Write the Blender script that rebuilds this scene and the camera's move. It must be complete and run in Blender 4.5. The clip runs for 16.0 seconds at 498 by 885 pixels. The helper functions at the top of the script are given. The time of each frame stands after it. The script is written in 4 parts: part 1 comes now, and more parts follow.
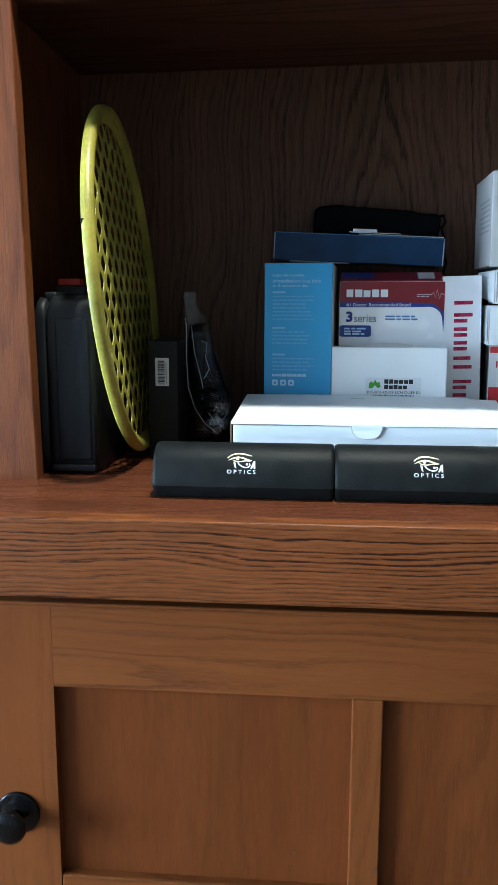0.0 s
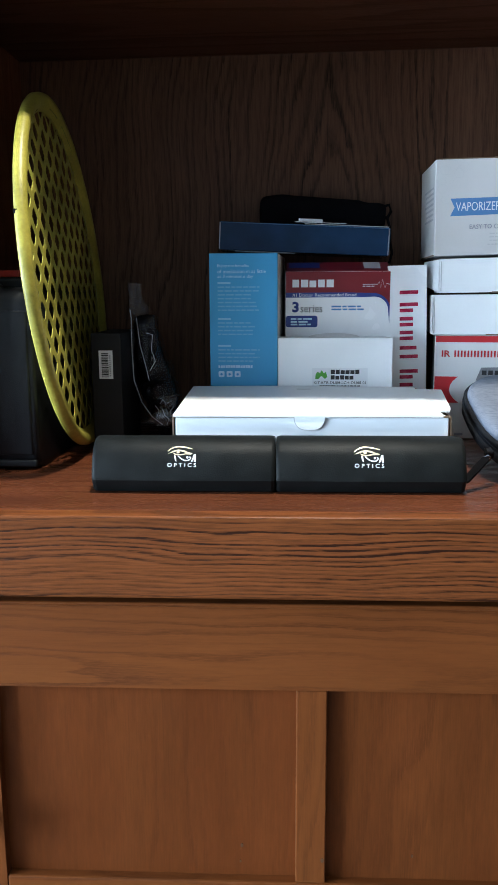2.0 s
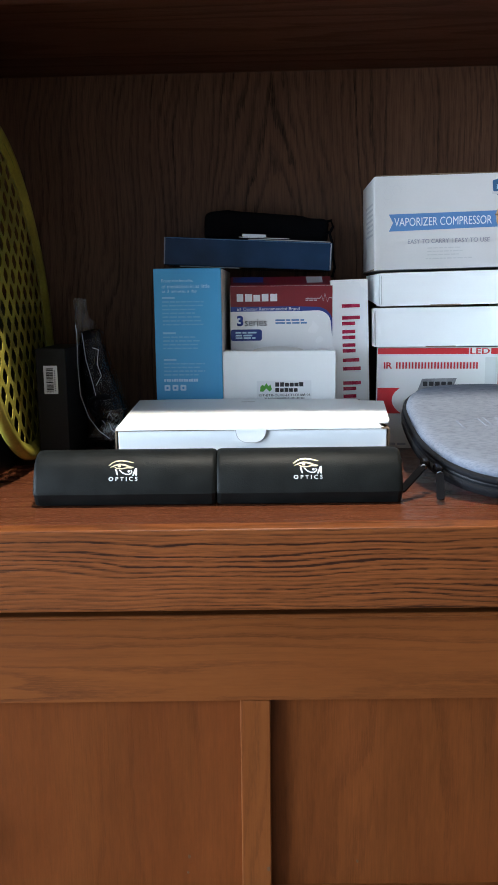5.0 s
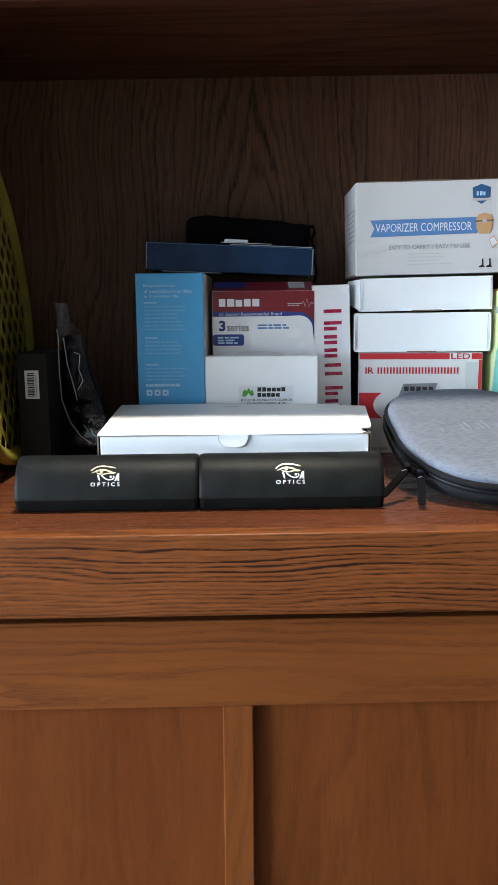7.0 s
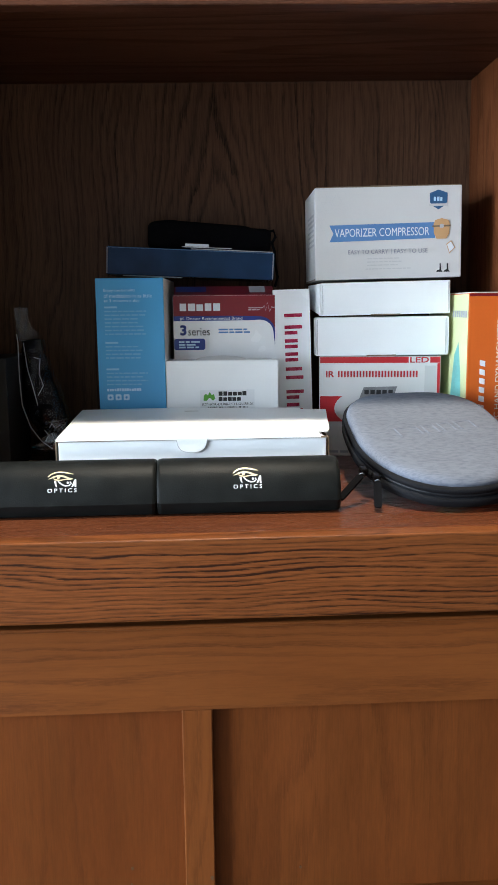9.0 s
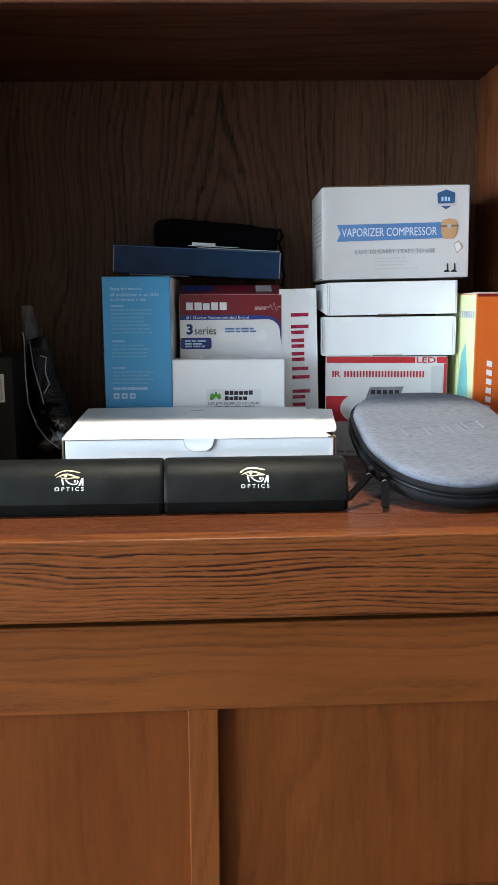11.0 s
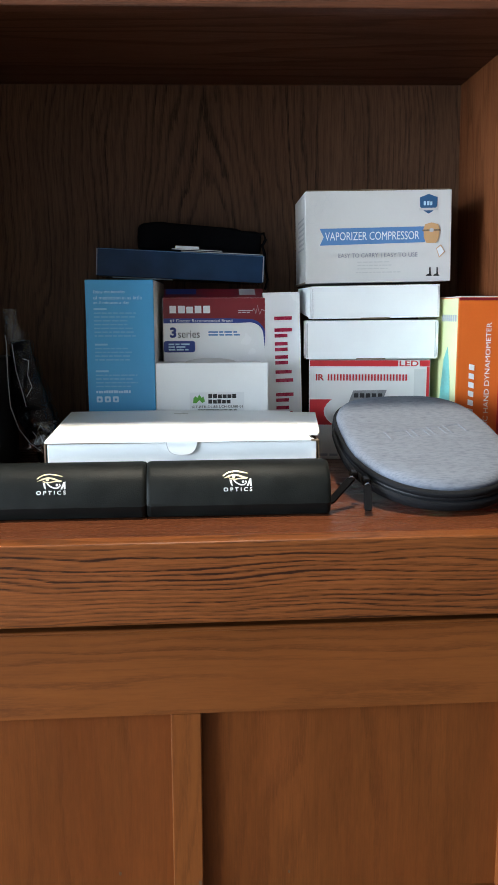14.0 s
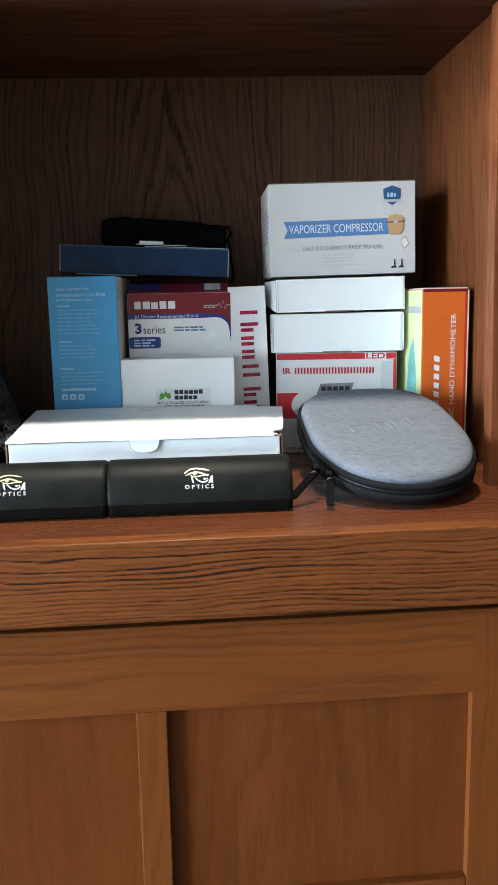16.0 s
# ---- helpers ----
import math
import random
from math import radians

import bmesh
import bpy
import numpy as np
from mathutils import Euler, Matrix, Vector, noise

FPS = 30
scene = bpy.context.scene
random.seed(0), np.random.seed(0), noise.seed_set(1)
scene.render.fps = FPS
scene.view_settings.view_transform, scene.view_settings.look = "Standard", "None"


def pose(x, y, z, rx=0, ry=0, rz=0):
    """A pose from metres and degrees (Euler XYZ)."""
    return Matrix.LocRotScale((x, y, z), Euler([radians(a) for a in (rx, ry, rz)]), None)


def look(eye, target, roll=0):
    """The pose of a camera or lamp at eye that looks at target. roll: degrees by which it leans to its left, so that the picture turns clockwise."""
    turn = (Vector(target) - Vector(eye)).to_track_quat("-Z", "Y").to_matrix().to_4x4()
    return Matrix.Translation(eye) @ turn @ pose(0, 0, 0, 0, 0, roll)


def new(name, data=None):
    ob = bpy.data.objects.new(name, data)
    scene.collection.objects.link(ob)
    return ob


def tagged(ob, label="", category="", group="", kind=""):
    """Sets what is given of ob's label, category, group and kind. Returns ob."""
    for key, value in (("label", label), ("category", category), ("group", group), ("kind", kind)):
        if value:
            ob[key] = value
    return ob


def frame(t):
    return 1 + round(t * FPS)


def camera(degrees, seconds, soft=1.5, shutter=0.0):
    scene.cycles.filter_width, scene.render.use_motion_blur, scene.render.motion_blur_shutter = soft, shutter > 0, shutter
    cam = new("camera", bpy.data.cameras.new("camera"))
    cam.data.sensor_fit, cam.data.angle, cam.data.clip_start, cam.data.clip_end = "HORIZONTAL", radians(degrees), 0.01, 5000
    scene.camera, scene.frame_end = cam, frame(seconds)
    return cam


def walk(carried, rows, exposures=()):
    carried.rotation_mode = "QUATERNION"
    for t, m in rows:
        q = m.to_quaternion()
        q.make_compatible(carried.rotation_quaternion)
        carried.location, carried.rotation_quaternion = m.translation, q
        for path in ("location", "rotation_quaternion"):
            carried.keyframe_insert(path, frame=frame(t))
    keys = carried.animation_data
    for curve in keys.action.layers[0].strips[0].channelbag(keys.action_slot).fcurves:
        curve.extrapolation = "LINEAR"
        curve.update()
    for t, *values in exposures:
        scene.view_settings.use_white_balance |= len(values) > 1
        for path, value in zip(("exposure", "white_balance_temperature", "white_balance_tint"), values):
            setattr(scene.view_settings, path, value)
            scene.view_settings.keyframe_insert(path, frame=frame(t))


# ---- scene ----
cam = camera(34.6, 16.0, soft=1.3)
PATH = [
    (0, (-0.017, -0.035, 1.078), (-0.185, 1.929, 0.735), 0.1),
    (0.5, (-0.006, -0.032, 1.076), (-0.169, 1.931, 0.73), -0.1),
    (1, (0.003, -0.033, 1.076), (-0.146, 1.932, 0.734), -0.4),
    (1.5, (0.006, -0.031, 1.075), (-0.126, 1.934, 0.724), -0.4),
    (2, (0.008, -0.027, 1.078), (-0.081, 1.938, 0.713), -0.3),
    (2.5, (0.013, -0.025, 1.078), (-0.034, 1.941, 0.714), -0.3),
    (3, (0.016, -0.026, 1.076), (-0.022, 1.942, 0.719), -0.3),
    (3.5, (0.016, -0.028, 1.08), (-0.006, 1.94, 0.724), -0.3),
    (4, (0.021, -0.032, 1.08), (0.007, 1.939, 0.737), -0.4),
    (6.5, (0.034, -0.038, 1.083), (0.063, 1.934, 0.749), -0.7),
    (7, (0.03, -0.037, 1.082), (0.075, 1.935, 0.754), -0.5),
    (7.5, (0.034, -0.038, 1.082), (0.106, 1.934, 0.759), -0.4),
    (8, (0.044, -0.039, 1.084), (0.134, 1.932, 0.758), -0.9),
    (8.5, (0.046, -0.041, 1.086), (0.151, 1.929, 0.76), -0.7),
    (11, (0.04, -0.039, 1.086), (0.146, 1.931, 0.758), -0.3),
    (11.5, (0.024, -0.04, 1.085), (0.057, 1.934, 0.77), -0.5),
    (12, (0.017, -0.04, 1.087), (0.014, 1.935, 0.77), -0.5),
    (12.5, (0.034, -0.039, 1.084), (0.073, 1.935, 0.769), -0.7),
    (13, (0.041, -0.038, 1.084), (0.116, 1.935, 0.761), -0.6),
    (13.5, (0.041, -0.038, 1.086), (0.149, 1.933, 0.763), -0.3),
    (14, (0.043, -0.039, 1.086), (0.184, 1.93, 0.766), -0.2),
    (14.5, (0.045, -0.04, 1.085), (0.2, 1.929, 0.773), -0.3),
    (15, (0.053, -0.042, 1.088), (0.218, 1.926, 0.769), -0.6),
    (15.5, (0.063, -0.039, 1.089), (0.234, 1.927, 0.762), -0.9),
    (16, (0.068, -0.038, 1.091), (0.239, 1.925, 0.747), -1.1),
]
walk(cam, [(t, look(eye, target, roll)) for t, eye, target, roll in PATH], [(0, -0.11, 5620, 0), (2, -0.08, 5980, 5), (4, -0.05, 6250, 8), (7, -0.05, 6600, 8), (11, -0.03, 6750, 8), (16, -0.03, 6750, 5)])

# ---- room daylight, ceiling lamp, exposure ----
world = bpy.data.worlds.new("sky")
scene.world = world
world.use_nodes = True
wn = world.node_tree.nodes
sky = wn.new("ShaderNodeTexSky")
sky.sky_type, sky.sun_disc = "NISHITA", False
sky.sun_elevation, sky.sun_rotation = radians(48), radians(250)
world.node_tree.links.new(sky.outputs[0], wn["Background"].inputs[0])
wn["Background"].inputs[1].default_value = 0.1


def area_lamp(name, m, power, colour, sx, sy, shape="RECTANGLE"):
    d = bpy.data.lights.new(name, "AREA")
    d.shape, d.size, d.size_y, d.energy, d.color = shape, sx, sy, power, colour
    ob = new(name, d)
    ob.matrix_world = m
    return ob


WIN_Y, WIN_Z, WIN_W, WIN_H = -1.00, 1.28, 2.20, 1.90
ROOM = (-4.20, 2.30, -2.30, 1.11, 2.45)
DOWN = (0.06, 0.48)
area_lamp("window_light", look((ROOM[0] - 0.02, WIN_Y, WIN_Z), (0.0, WIN_Y + 0.25, WIN_Z - 0.10)), 640, (0.69, 0.83, 1.0), WIN_W, WIN_H)
area_lamp("downlight_lamp", look((DOWN[0], DOWN[1], ROOM[4] - 0.012), (DOWN[0], DOWN[1], 0)), 41, (1.0, 0.91, 0.78), 0.10, 0.10, "DISK")


# ---- materials ----
def mat(name, colour, rough=0.5, metal=0.0, vary=0.06, scale=30.0, bump=0.0, bscale=400.0, **extra):
    """A plain surface with slight mottling at two scales and fine relief."""
    m = bpy.data.materials.new(name)
    m.use_nodes = True
    n, k = m.node_tree.nodes, m.node_tree.links.new
    b = n["Principled BSDF"]
    tc = n.new("ShaderNodeTexCoord")
    n1, n2 = n.new("ShaderNodeTexNoise"), n.new("ShaderNodeTexNoise")
    n1.inputs["Scale"].default_value, n1.inputs["Detail"].default_value = scale, 3
    n2.inputs["Scale"].default_value, n2.inputs["Detail"].default_value = bscale, 2
    k(tc.outputs["Object"], n1.inputs["Vector"]), k(tc.outputs["Object"], n2.inputs["Vector"])
    hsv = n.new("ShaderNodeHueSaturation")
    hsv.inputs["Color"].default_value = (*colour, 1)
    mp = n.new("ShaderNodeMapRange")
    mp.inputs[1].default_value, mp.inputs[2].default_value, mp.inputs[3].default_value, mp.inputs[4].default_value = 0.25, 0.75, 1 - vary, 1 + vary
    mix = n.new("ShaderNodeMath")
    mix.operation = "MULTIPLY_ADD"
    mix.inputs[1].default_value = 0.35
    k(n2.outputs["Fac"], mix.inputs[0]), k(n1.outputs["Fac"], mix.inputs[2])
    sub = n.new("ShaderNodeMath")
    sub.operation = "SUBTRACT"
    sub.inputs[1].default_value = 0.175
    k(mix.outputs[0], sub.inputs[0]), k(sub.outputs[0], mp.inputs[0]), k(mp.outputs[0], hsv.inputs["Value"])
    k(hsv.outputs[0], b.inputs["Base Color"])
    b.inputs["Roughness"].default_value, b.inputs["Metallic"].default_value = rough, metal
    rr = n.new("ShaderNodeMapRange")
    rr.inputs[3].default_value, rr.inputs[4].default_value = max(0.02, rough - 0.08), min(1, rough + 0.08)
    k(n1.outputs["Fac"], rr.inputs[0]), k(rr.outputs[0], b.inputs["Roughness"])
    if bump:
        bp = n.new("ShaderNodeBump")
        bp.inputs["Strength"].default_value, bp.inputs["Distance"].default_value = bump, 0.001
        k(n2.outputs["Fac"], bp.inputs["Height"]), k(bp.outputs[0], b.inputs["Normal"])
    for key, value in extra.items():
        b.inputs[key.replace("_", " ")].default_value = value
    return m


def wood(name, light, dark, axis, rings=9.0, width=9.0, ringmix=0.6, pore=0.35, rough=0.35, stretch=9.0, coat=0.25, distort=0.25, ragged_by=0.45):
    """Stained timber: growth rings cut by the board's face, fine pores along the grain, satin varnish."""
    m = bpy.data.materials.new(name)
    m.use_nodes = True
    n, k = m.node_tree.nodes, m.node_tree.links.new
    b = n["Principled BSDF"]
    tc, info = n.new("ShaderNodeTexCoord"), n.new("ShaderNodeObjectInfo")
    off = n.new("ShaderNodeVectorMath")
    off.operation = "MULTIPLY_ADD"
    off.inputs[1].default_value = (1, 1, 1)
    shift = n.new("ShaderNodeCombineXYZ")
    rnd = n.new("ShaderNodeMath")
    rnd.operation = "MULTIPLY"
    rnd.inputs[1].default_value = 7.0
    k(info.outputs["Random"], rnd.inputs[0])
    for i in range(3):
        k(rnd.outputs[0], shift.inputs[i])
    k(tc.outputs["Object"], off.inputs[0]), k(shift.outputs[0], off.inputs[2])

    def scaled(along, across):
        v = n.new("ShaderNodeVectorMath")
        v.operation = "MULTIPLY"
        v.inputs[1].default_value = [along if a == axis else across for a in "xyz"]
        k(off.outputs[0], v.inputs[0])
        return v.outputs[0]

    big = n.new("ShaderNodeTexNoise")
    big.inputs["Scale"].default_value, big.inputs["Detail"].default_value, big.inputs["Roughness"].default_value = 1.0, 2.0, 0.35
    big.inputs["Distortion"].default_value = distort
    k(scaled(width / stretch, width), big.inputs["Vector"])
    mul = n.new("ShaderNodeMath")
    mul.operation = "MULTIPLY"
    mul.inputs[1].default_value = rings
    k(big.outputs["Fac"], mul.inputs[0])
    ragged = n.new("ShaderNodeTexNoise")
    ragged.inputs["Scale"].default_value, ragged.inputs["Detail"].default_value = 1.0, 4.0
    k(scaled(16, 480), ragged.inputs["Vector"])
    add = n.new("ShaderNodeMath")
    add.operation = "MULTIPLY_ADD"
    add.inputs[1].default_value = ragged_by
    k(ragged.outputs["Fac"], add.inputs[0]), k(mul.outputs[0], add.inputs[2])
    fr = n.new("ShaderNodeMath")
    fr.operation = "FRACT"
    k(add.outputs[0], fr.inputs[0])
    ramp = n.new("ShaderNodeValToRGB")
    e = ramp.color_ramp.elements
    e[0].position, e[0].color = 0.0, (0, 0, 0, 1)
    e[1].position, e[1].color = 0.55, (0.15, 0.15, 0.15, 1)
    for p, v in ((0.80, 0.9), (0.93, 1.0), (1.0, 0.05)):
        el = e.new(p)
        el.color = (v, v, v, 1)
    k(fr.outputs[0], ramp.inputs[0])
    pores = n.new("ShaderNodeTexNoise")
    pores.inputs["Scale"].default_value, pores.inputs["Detail"].default_value, pores.inputs["Roughness"].default_value = 1.0, 3.0, 0.6
    k(scaled(22, 900), pores.inputs["Vector"])
    pr = n.new("ShaderNodeMapRange")
    pr.inputs[1].default_value, pr.inputs[2].default_value = 0.42, 0.72
    k(pores.outputs["Fac"], pr.inputs[0])
    f1 = n.new("ShaderNodeMath")
    f1.operation = "MULTIPLY"
    f1.inputs[1].default_value = ringmix
    k(ramp.outputs[0], f1.inputs[0])
    f2 = n.new("ShaderNodeMath")
    f2.operation, f2.use_clamp = "MULTIPLY_ADD", True
    f2.inputs[1].default_value = pore
    k(pr.outputs[0], f2.inputs[0]), k(f1.outputs[0], f2.inputs[2])
    mix = n.new("ShaderNodeMix")
    mix.data_type = "RGBA"
    mix.inputs[6].default_value, mix.inputs[7].default_value = (*light, 1), (*dark, 1)
    k(f2.outputs[0], mix.inputs[0])
    tone = n.new("ShaderNodeTexNoise")
    tone.inputs["Scale"].default_value, tone.inputs["Detail"].default_value = 1.0, 3.0
    k(scaled(3.0, 22), tone.inputs["Vector"])
    tm = n.new("ShaderNodeMapRange")
    tm.inputs[1].default_value, tm.inputs[2].default_value, tm.inputs[3].default_value, tm.inputs[4].default_value = 0.3, 0.7, 0.84, 1.16
    k(tone.outputs["Fac"], tm.inputs[0])
    hsv = n.new("ShaderNodeHueSaturation")
    k(mix.outputs[2], hsv.inputs["Color"]), k(tm.outputs[0], hsv.inputs["Value"])
    k(hsv.outputs[0], b.inputs["Base Color"])
    rm = n.new("ShaderNodeMapRange")
    rm.inputs[3].default_value, rm.inputs[4].default_value = rough - 0.07, rough + 0.12
    k(f2.outputs[0], rm.inputs[0]), k(rm.outputs[0], b.inputs["Roughness"])
    bp = n.new("ShaderNodeBump")
    bp.inputs["Strength"].default_value, bp.inputs["Distance"].default_value, bp.invert = 0.25, 0.0006, True
    k(f2.outputs[0], bp.inputs["Height"]), k(bp.outputs[0], b.inputs["Normal"])
    b.inputs["Coat Weight"].default_value, b.inputs["Coat Roughness"].default_value = 0.3 * coat, 0.25
    b.inputs["Specular IOR Level"].default_value = 0.14
    return m


def ringed(name, light, dark, axis, across, pith, depth, slope, spacing, warp=(0.02, 2.0, 9.0), lean=0.0, ringmix=0.6, pore=0.3, rough=0.4, coat=0.1, blotch=0.16, tint=None, by_board=False, fibre=(24, 950)):
    """Sawn timber: growth rings round a pith line that runs behind the board and leans to its face, broken by open pores."""
    m = bpy.data.materials.new(name)
    m.use_nodes = True
    n, k = m.node_tree.nodes, m.node_tree.links.new
    b = n["Principled BSDF"]
    tc = n.new("ShaderNodeTexCoord")
    sep = n.new("ShaderNodeSeparateXYZ")
    k(tc.outputs["Object"], sep.inputs[0])

    def calc(op, *values):
        node = n.new("ShaderNodeMath")
        node.operation = op
        for i, v in enumerate(values):
            if isinstance(v, (int, float)):
                node.inputs[i].default_value = v
            else:
                k(v, node.inputs[i])
        return node.outputs[0]

    def blur(along, over, detail=2.0, roughness=0.5, seed=0.0):
        v = n.new("ShaderNodeVectorMath")
        v.operation = "MULTIPLY_ADD"
        v.inputs[1].default_value = [along if a == axis else over for a in "xyz"]
        v.inputs[2].default_value = (seed, seed, seed)
        k(tc.outputs["Object"], v.inputs[0])
        if by_board:
            info = n.new("ShaderNodeObjectInfo")
            w = n.new("ShaderNodeVectorMath")
            w.operation = "ADD"
            k(v.outputs[0], w.inputs[0]), k(calc("MULTIPLY", info.outputs["Random"], 31.0), w.inputs[1])
            v = w
        t = n.new("ShaderNodeTexNoise")
        t.inputs["Scale"].default_value, t.inputs["Detail"].default_value, t.inputs["Roughness"].default_value = 1.0, detail, roughness
        k(v.outputs[0], t.inputs["Vector"])
        return calc("SUBTRACT", t.outputs["Fac"], 0.5)

    u, v = sep.outputs["xyz".index(axis)], sep.outputs["xyz".index(across)]
    c = calc("ADD", calc("SUBTRACT", v, pith), calc("MULTIPLY", u, -lean))
    c = calc("ADD", c, calc("MULTIPLY", blur(warp[1], warp[2], 2.0, 0.45), 2 * warp[0]))
    d = calc("ADD", calc("MULTIPLY", u, slope), depth)
    d = calc("ADD", d, calc("MULTIPLY", blur(warp[1] * 1.7, warp[2] * 0.4, 1.0, 0.4, 5.0), warp[0]))
    r = calc("SQRT", calc("ADD", calc("MULTIPLY", c, c), calc("MULTIPLY", d, d)))
    phase = calc("ADD", calc("DIVIDE", r, spacing), calc("MULTIPLY", blur(50, 420, 3.0, 0.6, 9.0), 0.5))
    phase = calc("ADD", phase, calc("MULTIPLY", blur(5, 55, 2.0, 0.5, 3.0), 1.9))
    white = n.new("ShaderNodeTexWhiteNoise")
    white.noise_dimensions = "1D"
    k(calc("FLOOR", phase), white.inputs["W"])
    ramp = n.new("ShaderNodeValToRGB")
    e = ramp.color_ramp.elements
    e[0].position, e[0].color = 0.0, (0.2, 0.2, 0.2, 1)
    e[1].position, e[1].color = 1.0, (0.2, 0.2, 0.2, 1)
    for p, g in ((0.10, 1.0), (0.30, 0.85), (0.48, 0.22), (0.72, 0.0)):
        e.new(p).color = (g, g, g, 1)
    k(calc("FRACT", phase), ramp.inputs[0])
    ring = calc("MULTIPLY", ramp.outputs[0], calc("MULTIPLY_ADD", white.outputs["Value"], 0.80, 0.30))
    ring = calc("MULTIPLY", ring, calc("MULTIPLY_ADD", blur(3.5, 34, 2.0, 0.5, 27.0), 2.6, 0.95))
    dash = n.new("ShaderNodeMapRange")
    dash.inputs[1].default_value, dash.inputs[2].default_value, dash.inputs[3].default_value = -0.14, 0.08, 0.36
    k(blur(70, 800, 3.0, 0.65, 7.0), dash.inputs[0])
    ring = calc("MULTIPLY", calc("MULTIPLY", ring, dash.outputs[0]), ringmix)
    pr = n.new("ShaderNodeMapRange")
    pr.inputs[1].default_value, pr.inputs[2].default_value = -0.06, 0.22
    k(blur(*fibre, 3.0, 0.6, 2.0), pr.inputs[0])
    fac = calc("ADD", ring, calc("MULTIPLY", pr.outputs[0], pore))
    fac.node.use_clamp = True
    mix = n.new("ShaderNodeMix")
    mix.data_type = "RGBA"
    mix.inputs[6].default_value, mix.inputs[7].default_value = (*light, 1), (*dark, 1)
    k(fac, mix.inputs[0])
    colour = mix.outputs[2]
    if tint:
        soft = n.new("ShaderNodeMix")
        soft.data_type = "RGBA"
        soft.inputs[7].default_value = (*tint, 1)
        sm = n.new("ShaderNodeMapRange")
        sm.inputs[1].default_value, sm.inputs[2].default_value, sm.inputs[4].default_value = -0.12, 0.18, 0.75
        k(blur(2.2, 11, 3.0, 0.55, 21.0), sm.inputs[0])
        k(sm.outputs[0], soft.inputs[0]), k(colour, soft.inputs[6])
        colour = soft.outputs[2]
    hsv = n.new("ShaderNodeHueSaturation")
    tone = calc("ADD", calc("MULTIPLY", blur(5, 26, 3.0, 0.55, 13.0), 2 * blotch), calc("MULTIPLY", blur(55, 300, 2.0, 0.5, 17.0), blotch))
    k(colour, hsv.inputs["Color"]), k(calc("ADD", tone, 1.0), hsv.inputs["Value"])
    k(hsv.outputs[0], b.inputs["Base Color"])
    k(calc("MULTIPLY_ADD", fac, 0.16, calc("MULTIPLY_ADD", blur(9, 40, 3.0, 0.6, 4.0), 0.18, rough)), b.inputs["Roughness"])
    bp = n.new("ShaderNodeBump")
    bp.inputs["Strength"].default_value, bp.inputs["Distance"].default_value, bp.invert = 0.25, 0.0005, True
    k(fac, bp.inputs["Height"]), k(bp.outputs[0], b.inputs["Normal"])
    b.inputs["Coat Weight"].default_value, b.inputs["Coat Roughness"].default_value = 0.3 * coat, 0.25
    b.inputs["Specular IOR Level"].default_value = 0.14
    return m



OAK_BACK = ringed("dark stained oak, upright grain", (0.134, 0.067, 0.039), (0.0165, 0.0082, 0.0056), "z", "x", 0.057, 0.006, 0.095, 0.0086, (0.044, 2.9, 5.5), 0.03, ringmix=0.64, pore=0.42, rough=0.5, coat=0.0, blotch=0.34)
OAK_SIDE = wood("red stained oak, upright grain", (0.164, 0.052, 0.0196), (0.062, 0.0188, 0.0079), "z", rings=9, width=18, ringmix=0.38, pore=0.55, rough=0.42, coat=0.1)
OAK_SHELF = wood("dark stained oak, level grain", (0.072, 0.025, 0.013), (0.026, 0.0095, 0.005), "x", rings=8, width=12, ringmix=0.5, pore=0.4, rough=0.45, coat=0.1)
OAK_TOP = wood("polished red oak worktop", (0.116, 0.036, 0.0155), (0.056, 0.017, 0.008), "x", rings=9, width=20, ringmix=0.42, pore=0.6, rough=0.28, coat=0.35)
OAK_EDGE = ringed("oak edge board with bold grain", (0.194, 0.0595, 0.0168), (0.026, 0.0080, 0.0037), "x", "z", 0.806, 0.012, 0.020, 0.0044, (0.017, 4.4, 13.0), 0.012, ringmix=1.0, pore=0.45, rough=0.34, coat=0.3, blotch=0.30)
CHERRY_X = ringed("cherry rail", (0.190, 0.0585, 0.0150), (0.088, 0.0250, 0.0066), "x", "z", 0.74, 0.02, 0.03, 0.0085, (0.014, 4.0, 14.0), 0.0, ringmix=0.85, pore=0.22, rough=0.36, coat=0.2, blotch=0.16, tint=(0.165, 0.0465, 0.0115), by_board=True)
CHERRY_Z = ringed("cherry panel", (0.146, 0.0415, 0.0106), (0.068, 0.0180, 0.0050), "z", "x", 0.16, 0.03, 0.08, 0.015, (0.03, 3.0, 8.0), 0.0, ringmix=0.42, pore=0.28, rough=0.34, coat=0.25, blotch=0.30, tint=(0.136, 0.0340, 0.0085), by_board=True)
CHERRY_STILE = ringed("cherry stile", (0.188, 0.0570, 0.0150), (0.092, 0.0260, 0.0068), "z", "x", 0.10, 0.03, 0.04, 0.010, (0.015, 3.0, 10.0), 0.0, ringmix=0.55, pore=0.24, rough=0.32, coat=0.35, blotch=0.20, tint=(0.165, 0.0455, 0.0112), by_board=True)
WALL = mat("pale grey wall paint", (0.30, 0.31, 0.32), 0.8, vary=0.03, scale=3, bump=0.2)
WALL_LOW_BOUNCE = mat("dark brown low-bounce wall", (0.05, 0.042, 0.037), 0.8, vary=0.04, scale=3, bump=0.2)
FLOOR = wood("oak floor boards", (0.19, 0.12, 0.07), (0.11, 0.066, 0.036), "y", rings=6, rough=0.4)
WHITE_FRAME = mat("white window paint", (0.8, 0.8, 0.78), 0.4, vary=0.02)
